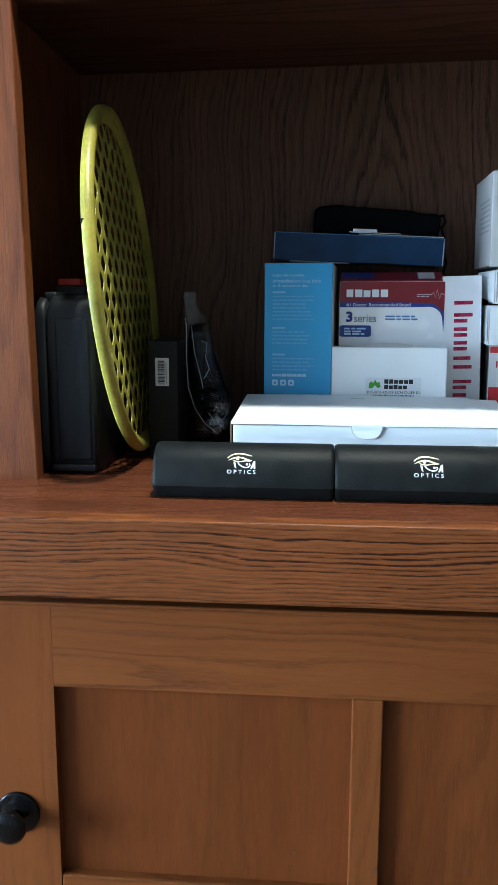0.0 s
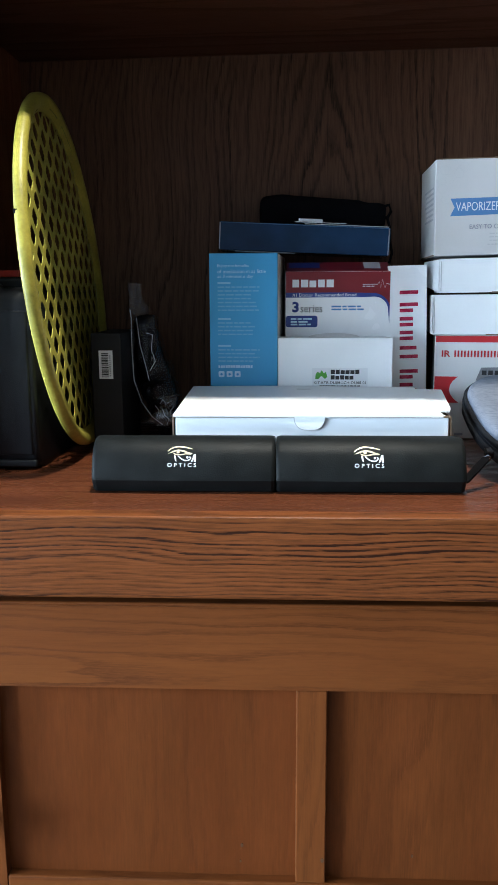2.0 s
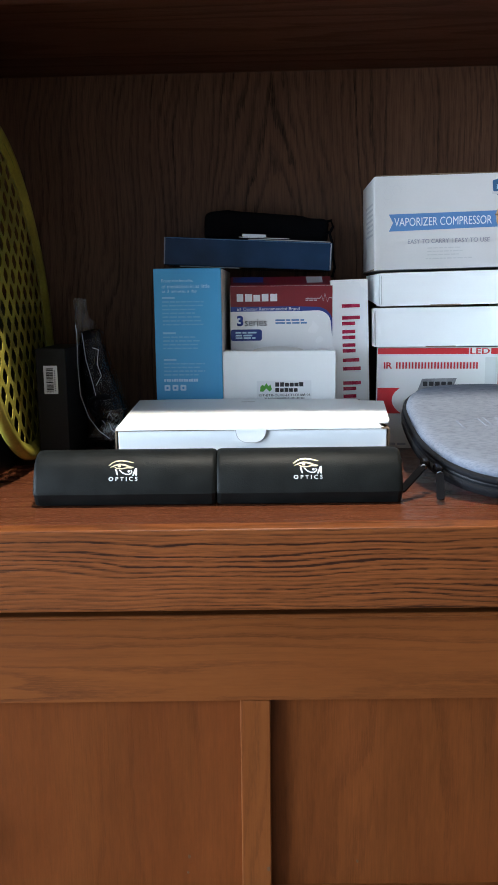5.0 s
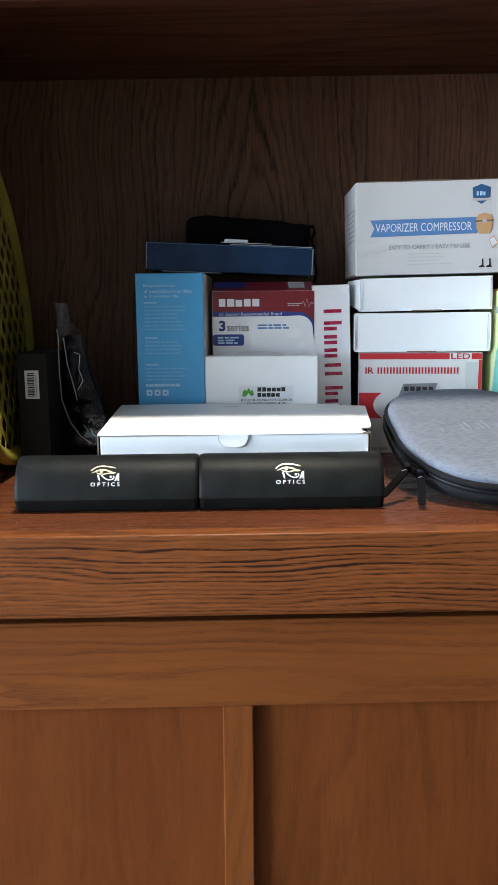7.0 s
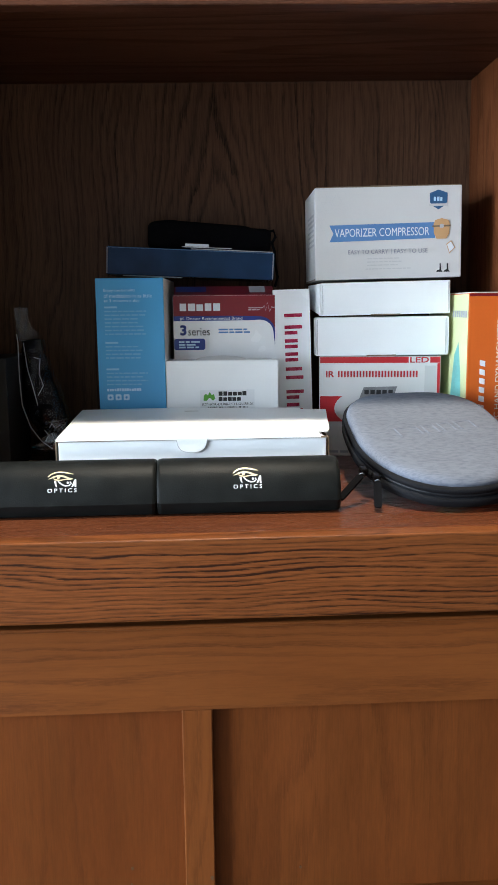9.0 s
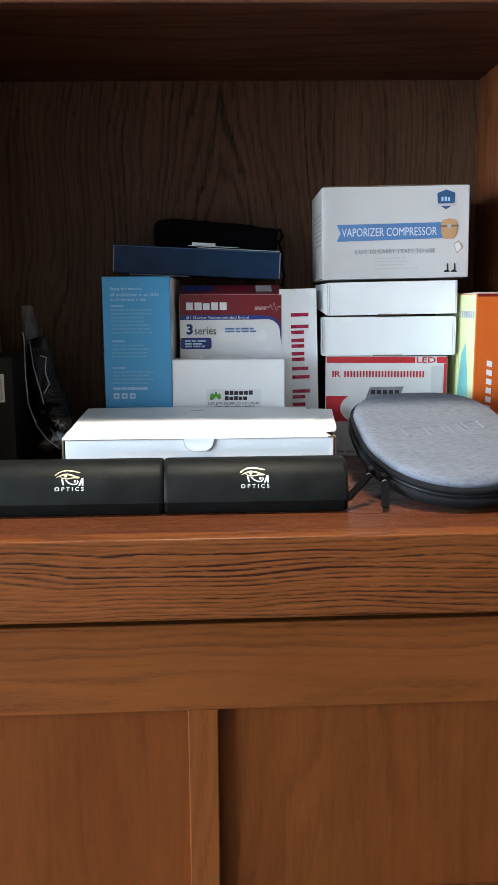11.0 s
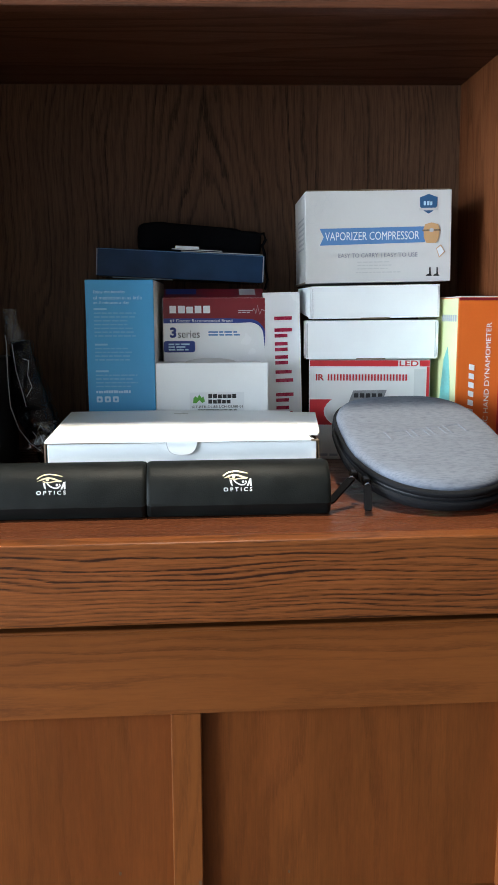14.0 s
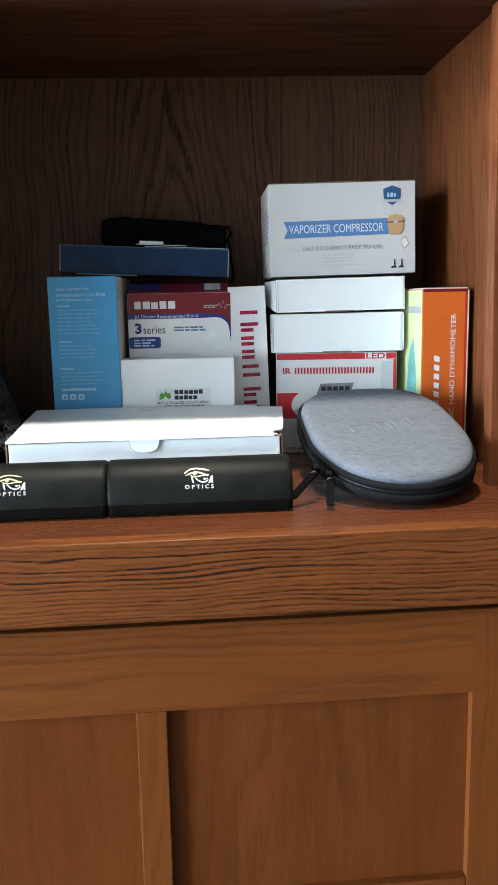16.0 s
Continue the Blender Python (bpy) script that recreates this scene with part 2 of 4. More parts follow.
BLACK_IRON = mat("oil-rubbed bronze", (0.012, 0.011, 0.011), 0.13, 0.6, vary=0.3, Specular_IOR_Level=0.2)
CARD_WHITE = mat("white card", (0.89, 0.91, 0.92), 0.5, vary=0.03, scale=18, bump=0.08, bscale=900)
CARD_GREY = mat("pale grey card", (0.70, 0.69, 0.68), 0.42, vary=0.04, scale=16, bump=0.06, bscale=900)
CARD_CREAM = mat("soft white card", (0.68, 0.67, 0.655), 0.4, vary=0.03, scale=16)
CARD_BRIGHT = mat("bright coated card", (0.90, 0.91, 0.92), 0.26, vary=0.02, scale=16)
CARD_BROWN = mat("brown corrugated card", (0.20, 0.14, 0.09), 0.8, vary=0.15)
CARD_BLUE = mat("sky blue coated card", (0.055, 0.34, 0.64), 0.42, vary=0.03, scale=14)
CARD_NAVY = mat("navy glossy card", (0.013, 0.040, 0.095), 0.14, vary=0.2, scale=25, bump=0.9, bscale=22, Specular_IOR_Level=0.2)
CARD_RED = mat("dark red print", (0.20, 0.012, 0.018), 0.32, vary=0.05)
BRIGHT_RED = mat("red print", (0.55, 0.022, 0.03), 0.4, vary=0.04)
MAGENTA = mat("crimson foil print", (0.42, 0.012, 0.06), 0.28, vary=0.15, scale=120)
PRINT_BLUE = mat("royal blue print", (0.022, 0.048, 0.25), 0.35, vary=0.04)
RIBBON_BLUE = mat("mid blue print", (0.10, 0.24, 0.50), 0.42, vary=0.05)
SHIELD_BLUE = mat("deep blue print", (0.03, 0.11, 0.24), 0.42, vary=0.05)
PRINT_WHITE = mat("white print", (0.80, 0.82, 0.84), 0.45, vary=0.02)
PRINT_PALE = mat("pale print on blue card", (0.50, 0.70, 0.86), 0.45, vary=0.03)
PRINT_FAINT = mat("faint print on blue card", (0.17, 0.44, 0.69), 0.45, vary=0.03)
PRINT_MID = mat("soft print on blue card", (0.27, 0.53, 0.75), 0.45, vary=0.03)
PRINT_GREY = mat("light grey print", (0.50, 0.50, 0.52), 0.5, vary=0.03)
PRINT_FAINTGREY = mat("very pale grey print", (0.58, 0.575, 0.57), 0.5, vary=0.03)
PRINT_GHOST = mat("ghostly grey print", (0.635, 0.63, 0.622), 0.42, vary=0.03)
PRINT_DARK = mat("black print", (0.018, 0.018, 0.02), 0.45, vary=0.05)
PRINT_SLATE = mat("slate print", (0.36, 0.38, 0.43), 0.45, vary=0.05)
PRINT_INKGREY = mat("soft dark grey print", (0.30, 0.31, 0.36), 0.45, vary=0.05)
PRINT_GREEN = mat("leaf green print", (0.09, 0.36, 0.04), 0.4, vary=0.05)
PRINT_TAN = mat("tan print", (0.62, 0.36, 0.17), 0.45, vary=0.05)
PRINT_STEEL = mat("steel grey print", (0.22, 0.22, 0.23), 0.4, vary=0.25, scale=150)
ORANGE = mat("orange coated card", (0.70, 0.138, 0.020), 0.4, vary=0.06, scale=12)
PALE_GREEN = mat("pale yellow-green print", (0.66, 0.70, 0.38), 0.42, vary=0.10, scale=14)
AQUA = mat("aqua print", (0.16, 0.48, 0.46), 0.42, vary=0.25, scale=40)
GOLD = mat("pale gold foil", (0.80, 0.70, 0.46), 0.3, 0.55, vary=0.1)
LEATHERETTE = mat("black grained leatherette", (0.0085, 0.0098, 0.0098), 0.48, vary=0.35, scale=45, bump=0.22, bscale=800, Specular_IOR_Level=0.11)
BLACK_PLASTIC = mat("black moulded plastic", (0.010, 0.011, 0.013), 0.42, vary=0.15, bump=0.25, bscale=1400, Specular_IOR_Level=0.2)
BLACK_CARD = mat("matt black card", (0.014, 0.014, 0.015), 0.5, vary=0.15, Specular_IOR_Level=0.2)
BLACK_CLOTH = mat("black velvet cloth", (0.006, 0.006, 0.007), 0.95, vary=0.3, bump=0.6, bscale=900, Specular_IOR_Level=0.03)
BLACK_RUBBER = mat("black woven trim", (0.0085, 0.009, 0.011), 0.7, vary=0.3, bump=0.6, bscale=1500, Specular_IOR_Level=0.1)
RED_PLASTIC = mat("red plastic", (0.42, 0.03, 0.02), 0.4, vary=0.05)
YELLOW = mat("yellow plastic", (0.335, 0.292, 0.043), 0.42, vary=0.42, scale=16, bump=0.25, bscale=300)
SCUFF = mat("dull green scuffed plastic", (0.10, 0.125, 0.030), 0.6, vary=0.4, scale=60)
STEEL = mat("chromed metal", (0.75, 0.76, 0.78), 0.18, 1.0, vary=0.05)
GLASS = mat("window glass", (1, 1, 1), 0.0, vary=0.0, Transmission_Weight=1.0, IOR=1.02)
FELT = ringed("grey heather fabric", (0.146, 0.164, 0.204), (0.086, 0.098, 0.128), "x", "y", 0.0, 0.5, 0.0, 0.004, (0.004, 20.0, 60.0), ringmix=0.12, pore=0.8, rough=0.85, coat=0.0, blotch=0.20, fibre=(130, 620))


def glow(name, colour, strength):
    m = mat(name, colour, 0.5)
    b = m.node_tree.nodes["Principled BSDF"]
    b.inputs["Emission Color"].default_value, b.inputs["Emission Strength"].default_value = (*colour, 1), strength
    return m


def film_material(name, share, rough):
    """Thin clear film: mostly see-through, with a crumpled gloss."""
    m = bpy.data.materials.new(name)
    m.use_nodes = True
    n, k = m.node_tree.nodes, m.node_tree.links.new
    n.remove(n["Principled BSDF"])
    mix, clear, gloss = n.new("ShaderNodeMixShader"), n.new("ShaderNodeBsdfTransparent"), n.new("ShaderNodeBsdfGlossy")
    clear.inputs[0].default_value = (0.93, 0.94, 0.95, 1)
    gloss.inputs["Roughness"].default_value = rough
    tc, nz, bp = n.new("ShaderNodeTexCoord"), n.new("ShaderNodeTexNoise"), n.new("ShaderNodeBump")
    nz.inputs["Scale"].default_value, nz.inputs["Detail"].default_value, nz.inputs["Distortion"].default_value = 90, 2, 1.5
    bp.inputs["Strength"].default_value, bp.inputs["Distance"].default_value = 0.7, 0.003
    k(tc.outputs["Object"], nz.inputs["Vector"]), k(nz.outputs["Fac"], bp.inputs["Height"]), k(bp.outputs[0], gloss.inputs["Normal"])
    mix.inputs[0].default_value = share
    k(clear.outputs[0], mix.inputs[1]), k(gloss.outputs[0], mix.inputs[2])
    k(mix.outputs[0], n["Material Output"].inputs[0])
    return m


CLEAR = film_material("clear plastic film", 0.060, 0.13)
CLEAR_FOLD = film_material("gathered clear film", 0.20, 0.10)
LENS_GLOW = glow("lamp lens", (1.0, 0.95, 0.86), 6.0)


# ---- building helpers ----
def link(name, bm, material, parent=None, label="", smooth=False):
    me = bpy.data.meshes.new(name)
    bmesh.ops.recalc_face_normals(bm, faces=bm.faces)
    bm.to_mesh(me)
    bm.free()
    me.materials.append(material)
    if smooth:
        me.polygons.foreach_set("use_smooth", [True] * len(me.polygons))
    ob = new(name, me)
    if parent:
        ob.parent = parent
    if label:
        ob["label"] = label
    return ob


def part(name, bm, material, parent, label="", smooth=False):
    return link(name, bm, material, parent, label, smooth)


def thing(name, m, label, category, group=""):
    ob = new(name)
    ob.empty_display_size = 0.02
    ob.matrix_world = m
    return tagged(ob, label, category, group)


def box_bm(x0, x1, y0, y1, z0, z1, bevel=0.0, seg=2):
    bm = bmesh.new()
    bmesh.ops.create_cube(bm, size=1)
    for v in bm.verts:
        v.co = Vector(((x0 + x1) / 2 + v.co.x * (x1 - x0), (y0 + y1) / 2 + v.co.y * (y1 - y0), (z0 + z1) / 2 + v.co.z * (z1 - z0)))
    if bevel:
        bmesh.ops.bevel(bm, geom=bm.edges[:], offset=bevel, segments=seg, profile=0.5, affect="EDGES")
    return bm


def prism_bm(points, depth, place):
    """A flat outline (u, v) given some depth; place(u, v, w) puts it in the thing."""
    bm = bmesh.new()
    a = [bm.verts.new(place(u, v, 0)) for u, v in points]
    b = [bm.verts.new(place(u, v, depth)) for u, v in points]
    bm.faces.new(a), bm.faces.new(list(reversed(b)))
    for i in range(len(points)):
        j = (i + 1) % len(points)
        bm.faces.new((a[i], b[i], b[j], a[j]))
    return bm


def rounded(x0, x1, z0, z1, r, n=5):
    pts = []
    for cx, cz, a0 in ((x1 - r, z1 - r, 0), (x0 + r, z1 - r, 90), (x0 + r, z0 + r, 180), (x1 - r, z0 + r, 270)):
        pts += [(cx + r * math.cos(radians(a0 + 90 * i / n)), cz + r * math.sin(radians(a0 + 90 * i / n))) for i in range(n + 1)]
    return pts


def merge(bm, other):
    me = bpy.data.meshes.new("tmp")
    other.to_mesh(me)
    other.free()
    bm.from_mesh(me)
    bpy.data.meshes.remove(me)
    return bm


INK = 0.0002


def on_front(y):
    return lambda u, v, w: Vector((u, y - w, v))


def print_shape(parent, name, points, material, y, label=""):
    return part(name, prism_bm(points, INK, on_front(y)), material, parent, label)


def print_bar(parent, name, x0, x1, z0, z1, material, y):
    return print_shape(parent, name, [(x0, z0), (x1, z0), (x1, z1), (x0, z1)], material, y)


def bars_bm(rows, y):
    bm = bmesh.new()
    for x0, x1, z0, z1 in rows:
        merge(bm, prism_bm([(x0, z0), (x1, z0), (x1, z1), (x0, z1)], INK, on_front(y)))
    return bm


def word_rows(x0, x1, z0, z1, n, gap=0.3, seed=1):
    """Plain upright bars in the rhythm of a word that is not spelled out."""
    rnd = random.Random(seed)
    w = (x1 - x0) / n
    return [(x0 + i * w, x0 + (i + 1 - gap * rnd.uniform(0.7, 1.1)) * w, z0, z1 - (z1 - z0) * rnd.choice((0, 0, 0.12))) for i in range(n)]


def word_bars(parent, material, rows, place):
    for a, b, c, d in rows:
        part("name_bar", prism_bm([(a, c), (b, c), (b, d), (a, d)], INK, place), material, parent)


def fine_rows(x0, x1, zs, h, seed=1):
    rnd, rows = random.Random(seed), []
    for z in zs:
        x, end = x0, x0 + (x1 - x0) * rnd.uniform(0.72, 1.0)
        while x < end:
            w = rnd.uniform(2.0, 6.0) * h
            rows.append((x, min(x + w, x1), z, z + h))
            x += w + 0.8 * h
    return rows


def lettering(parent, name, text, material, place, x0, x1, z0, z1, bold=0.0, depth=INK):
    """Raised lettering in the built-in typeface, fitted to a field of the face."""
    cu = bpy.data.curves.new("letters", "FONT")
    cu.body, cu.size, cu.offset, cu.resolution_u = text, 1.0, bold, 3
    ob = new("letters", cu)
    dg = bpy.context.evaluated_depsgraph_get()
    me = bpy.data.meshes.new_from_object(ob.evaluated_get(dg))
    bpy.data.objects.remove(ob)
    bpy.data.curves.remove(cu)
    co = np.empty(len(me.vertices) * 3)
    me.vertices.foreach_get("co", co)
    co = co.reshape(-1, 3)
    lo, hi = co.min(0), co.max(0)
    bm = bmesh.new()
    bm.from_mesh(me)
    bpy.data.meshes.remove(me)
    ext = bmesh.ops.extrude_face_region(bm, geom=bm.faces[:])
    top = {v for v in ext["geom"] if isinstance(v, bmesh.types.BMVert)}
    for v in bm.verts:
        u = x0 + (v.co.x - lo[0]) / (hi[0] - lo[0]) * (x1 - x0)
        w = z0 + (v.co.y - lo[1]) / (hi[1] - lo[1]) * (z1 - z0)
        v.co = place(u, w, depth if v in top else 0.0)
    return part(name, bm, material, parent)


def carton_bm(w, d, h, bevel=0.0009, seed=0):
    """A carton with worn edges and slightly uneven faces; origin in the middle of its base."""
    bm = box_bm(-w / 2, w / 2, -d / 2, d / 2, 0, h)
    bmesh.ops.subdivide_edges(bm, edges=bm.edges[:], cuts=5, use_grid_fill=True)
    for v in bm.verts:
        v.co += 0.00018 * noise.noise_vector(v.co * 40 + Vector((seed, 0, 0)))
    sharp = [e for e in bm.edges if len(e.link_faces) == 2 and e.calc_face_angle() > 1.0]
    bmesh.ops.bevel(bm, geom=sharp, offset=bevel, segments=2, profile=0.5, affect="EDGES")
    return bm


def carton(name, x0, x1, y, z0, h, d, material, label, yaw=0.0, roll=0.0, category="box", seed=0):
    """A carton whose front face runs from x0 to x1 at depth y, turned about the front's left edge."""
    w = (x1 - x0) / math.cos(radians(yaw))
    t = thing(name, pose(x0, y, z0, 0, roll, yaw) @ Matrix.Translation((w / 2, d / 2, 0)), label, category)
    part("carton", carton_bm(w, d, h, seed=seed), material, t)
    return t, w, -d / 2 - 0.00035


# ---- room ----
def structure(name, bm, material, label):
    return tagged(link(name, bm, material), label, kind="structure")


RX0, RX1, RY0, RY1, RH = ROOM
structure("floor", box_bm(RX0 - 0.1, RX1 + 0.1, RY0 - 0.1, RY1 + 0.1, -0.05, 0), FLOOR, "oak boarded floor of the room")
structure("ceiling", box_bm(RX0 - 0.1, RX1 + 0.1, RY0 - 0.1, RY1 + 0.1, RH, RH + 0.05), WALL, "pale grey painted ceiling of the room")
structure("wall_north", box_bm(RX0 - 0.1, RX1 + 0.1, RY1, RY1 + 0.1, 0, RH), WALL, "pale grey painted wall behind the cabinet")
structure("wall_south", box_bm(RX0 - 0.1, RX1 + 0.1, RY0 - 0.1, RY0, 0, RH), WALL, "pale grey painted wall across the room")
# Unseen wall, added dark so less light bounces onto the left side panel.
structure("wall_east", box_bm(RX1, RX1 + 0.1, RY0, RY1, 0, RH), WALL_LOW_BOUNCE, "unseen side wall, dark brown to cut light bounced into the hutch")
wl = bmesh.new()
for y0, y1, z0, z1 in ((RY0, WIN_Y - WIN_W / 2, 0, RH), (WIN_Y + WIN_W / 2, RY1, 0, RH), (WIN_Y - WIN_W / 2, WIN_Y + WIN_W / 2, 0, WIN_Z - WIN_H / 2), (WIN_Y - WIN_W / 2, WIN_Y + WIN_W / 2, WIN_Z + WIN_H / 2, RH)):
    merge(wl, box_bm(RX0 - 0.1, RX0, y0, y1, z0, z1))
structure("wall_west", wl, WALL, "pale grey painted wall with a window opening")
win = tagged(new("window_1"), "white framed window letting in daylight", kind="structure")
for y0, y1, z0, z1 in ((-0.5, 0.5, -0.5, -0.46), (-0.5, 0.5, 0.46, 0.5), (-0.5, -0.46, -0.46, 0.46), (0.46, 0.5, -0.46, 0.46)):
    part("window_frame", box_bm(RX0 - 0.09, RX0 - 0.05, WIN_Y + y0 * WIN_W, WIN_Y + y1 * WIN_W, WIN_Z + z0 * WIN_H, WIN_Z + z1 * WIN_H, 0.003), WHITE_FRAME, win)
pane = part("pane", box_bm(RX0 - 0.073, RX0 - 0.069, WIN_Y - 0.46 * WIN_W, WIN_Y + 0.46 * WIN_W, WIN_Z - 0.46 * WIN_H, WIN_Z + 0.46 * WIN_H), GLASS, win)
pane.visible_shadow = False

dl = thing("downlight", pose(DOWN[0], DOWN[1], RH), "small white recessed ceiling downlight, switched on", "lamp")
bm = bmesh.new()
ring = [(0.067, 0.0), (0.067, -0.004), (0.083, -0.004), (0.085, 0.0)]
for i in range(32):
    a, b = 2 * math.pi * i / 32, 2 * math.pi * (i + 1) / 32
    for (r0, z0), (r1, z1) in zip(ring, ring[1:]):
        bm.faces.new([bm.verts.new((r * math.cos(c), r * math.sin(c), z)) for r, c, z in ((r0, a, z0), (r0, b, z0), (r1, b, z1), (r1, a, z1))])
bmesh.ops.remove_doubles(bm, verts=bm.verts, dist=1e-5)
part("trim_ring", bm, WHITE_FRAME, dl)
bm = bmesh.new()
bmesh.ops.create_cone(bm, cap_ends=True, segments=32, radius1=0.066, radius2=0.066, depth=0.004, matrix=Matrix.Translation((0, 0, -0.002)))
part("lens", bm, LENS_GLOW, dl)

# ---- cabinet ----
XL, XR = -0.300, 0.384          # inner edges of the hutch posts
SL, SR = -0.336, 0.420          # inner faces of the side panels
YF, YP, YB = 0.602, 0.742, 1.085  # worktop edge, posts' front, back panel
ZS, ZU, ZC = 0.900, 1.360, 1.384  # worktop, upper rail's underside, upper shelf's underside

top = tagged(link("worktop", box_bm(SL - 0.06, SR + 0.06, YF + 0.018, YB + 0.02, 0.868, ZS, 0.0015), OAK_TOP), "polished red-brown oak worktop of the cabinet", "worktop")
bm = box_bm(SL - 0.062, SR + 0.062, YF, YF + 0.020, 0.828, ZS - 0.0006, 0.0020, 3)
part("edge_board", bm, OAK_EDGE, top, "thick oak front edge with bold dark grain")

low = thing("lower_cabinet", pose(0, 0, 0), "cherry-stained wooden base cabinet with a panelled door", "cabinet")
DY = 0.643
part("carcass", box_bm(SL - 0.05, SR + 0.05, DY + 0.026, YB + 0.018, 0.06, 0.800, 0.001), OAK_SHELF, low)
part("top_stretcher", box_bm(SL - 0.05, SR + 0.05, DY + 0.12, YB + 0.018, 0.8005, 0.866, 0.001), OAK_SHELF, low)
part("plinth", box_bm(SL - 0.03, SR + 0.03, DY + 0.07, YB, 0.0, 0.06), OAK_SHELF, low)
D0, D1, P0, P1, DZ0, DZ1 = -0.345, 0.412, -0.2575, 0.3345, 0.12, 0.8052
door = part("door", box_bm(P0 - 0.01, P1 + 0.01, DY + 0.0105, DY + 0.020, DZ0 + 0.06, DZ1 - 0.06), CHERRY_Z, low, "cherry-stained door with recessed panels")
part("stile", box_bm(D0, P0, DY, DY + 0.022, DZ0, DZ1, 0.0003), CHERRY_STILE, door)
part("stile", box_bm(P1, D1, DY, DY + 0.022, DZ0, DZ1, 0.0003), CHERRY_STILE, door)
part("rail", box_bm(P0, P1, DY + 0.0001, DY + 0.022, 0.7255, DZ1, 0.0003), CHERRY_X, door)
part("rail", box_bm(P0, P1, DY + 0.0001, DY + 0.022, 0.455, 0.5285, 0.0020), CHERRY_X, door)
part("rail", box_bm(P0, P1, DY + 0.0001, DY + 0.022, DZ0, 0.20, 0.0012), CHERRY_X, door)
part("top_nosing", box_bm(D0, D1, DY - 0.0012, DY + 0.021, DZ1 - 0.0010, DZ1 + 0.0032, 0.0019, 3), CHERRY_X, door, "rounded top edge of the door")
for kx, kz, ky, ks in ((-0.0315, 0.5600, DY + 0.0102, 0.0014), (0.0445, 0.5535, DY + 0.0003, 0.0016), (-0.033, 0.543, DY + 0.0102, 0.0010), (0.130, 0.553, DY + 0.0102, 0.0012)):
    part("knot", prism_bm([(kx + ks * math.cos(a * 0.6283), kz + 1.5 * ks * math.sin(a * 0.6283)) for a in range(10)], 0.0002, on_front(ky)), OAK_BACK, door)
part("mullion", box_bm(0.0195, 0.0475, DY + 0.0006, DY + 0.021, 0.529, 0.725, 0.0012), CHERRY_STILE, door)
part("mullion", box_bm(0.0195, 0.0475, DY + 0.0006, DY + 0.021, 0.201, 0.4545, 0.0012), CHERRY_STILE, door)


def lathe_bm(profile, m, n=28):
    bm = bmesh.new()
    rows = [[bm.verts.new(m @ Vector((r * math.cos(2 * math.pi * i / n), r * math.sin(2 * math.pi * i / n), z))) for i in range(n)] for r, z in profile]
    for a, b in zip(rows, rows[1:]):
        for i in range(n):
            bm.faces.new((a[i], a[(i + 1) % n], b[(i + 1) % n], b[i]))
    bm.faces.new(rows[0]), bm.faces.new(rows[-1])
    return bm


knob_m = pose(-0.2975, DY, 0.5940, 90)
knob = part("knob", lathe_bm([(0.006, 0.002), (0.0055, 0.012), (0.007, 0.016), (0.014, 0.019), (0.0165, 0.023), (0.0160, 0.027), (0.012, 0.0300), (0.005, 0.0312)], knob_m), BLACK_IRON, door, "dark bronze round knob on a rosette", True)
part("rosette", lathe_bm([(0.0215, 0.0), (0.0215, 0.0015), (0.0198, 0.003), (0.0178, 0.0026), (0.0145, 0.0042), (0.008, 0.0052), (0.005, 0.0052)], knob_m), BLACK_IRON, door, "", True)

hut = thing("hutch", pose(0, 0, ZS, 0, -0.75, 0), "dark oak open hutch standing on the worktop", "cabinet")
HT = 1.16
part("back_panel", box_bm(SL - 0.018, SR + 0.018, YB, YB + 0.012, -0.009, HT), OAK_BACK, hut, "dark oak back board with cathedral grain")
part("side_panel", box_bm(SL - 0.019, SL, YP + 0.0195, YB, -0.009, HT), OAK_SIDE, hut)
part("side_panel", box_bm(SR, SR + 0.019, YP + 0.0195, YB, -0.009, HT), OAK_SIDE, hut)
part("post", box_bm(XL - 0.055, XL, YP, YP + 0.019, -0.009, HT, 0.0012), OAK_SIDE, hut)
part("post", box_bm(XR, XR + 0.055, YP, YP + 0.019, -0.009, HT, 0.0012), OAK_SIDE, hut)
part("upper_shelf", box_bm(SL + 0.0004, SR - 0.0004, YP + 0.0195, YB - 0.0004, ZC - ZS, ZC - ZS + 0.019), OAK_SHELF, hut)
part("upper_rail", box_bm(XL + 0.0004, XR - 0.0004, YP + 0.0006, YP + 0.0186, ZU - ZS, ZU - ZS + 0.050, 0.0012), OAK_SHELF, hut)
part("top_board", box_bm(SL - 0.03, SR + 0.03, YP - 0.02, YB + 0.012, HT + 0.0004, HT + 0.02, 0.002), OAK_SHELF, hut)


# ---- things on the worktop ----
# two spectacle cases end to end
CASE_PROFILE = [(0.0090, 0.0000), (0.0055, 0.0014), (-0.0008, 0.0125), (-0.0004, 0.0145), (0.0020, 0.0241), (0.0065, 0.0347), (0.0105, 0.0400), (0.0160, 0.0444), (0.0225, 0.0475), (0.0300, 0.0487), (0.0380, 0.0475), (0.0450, 0.0434), (0.0520, 0.0347), (0.0560, 0.0212), (0.0575, 0.0039), (0.0550, 0.0000)]


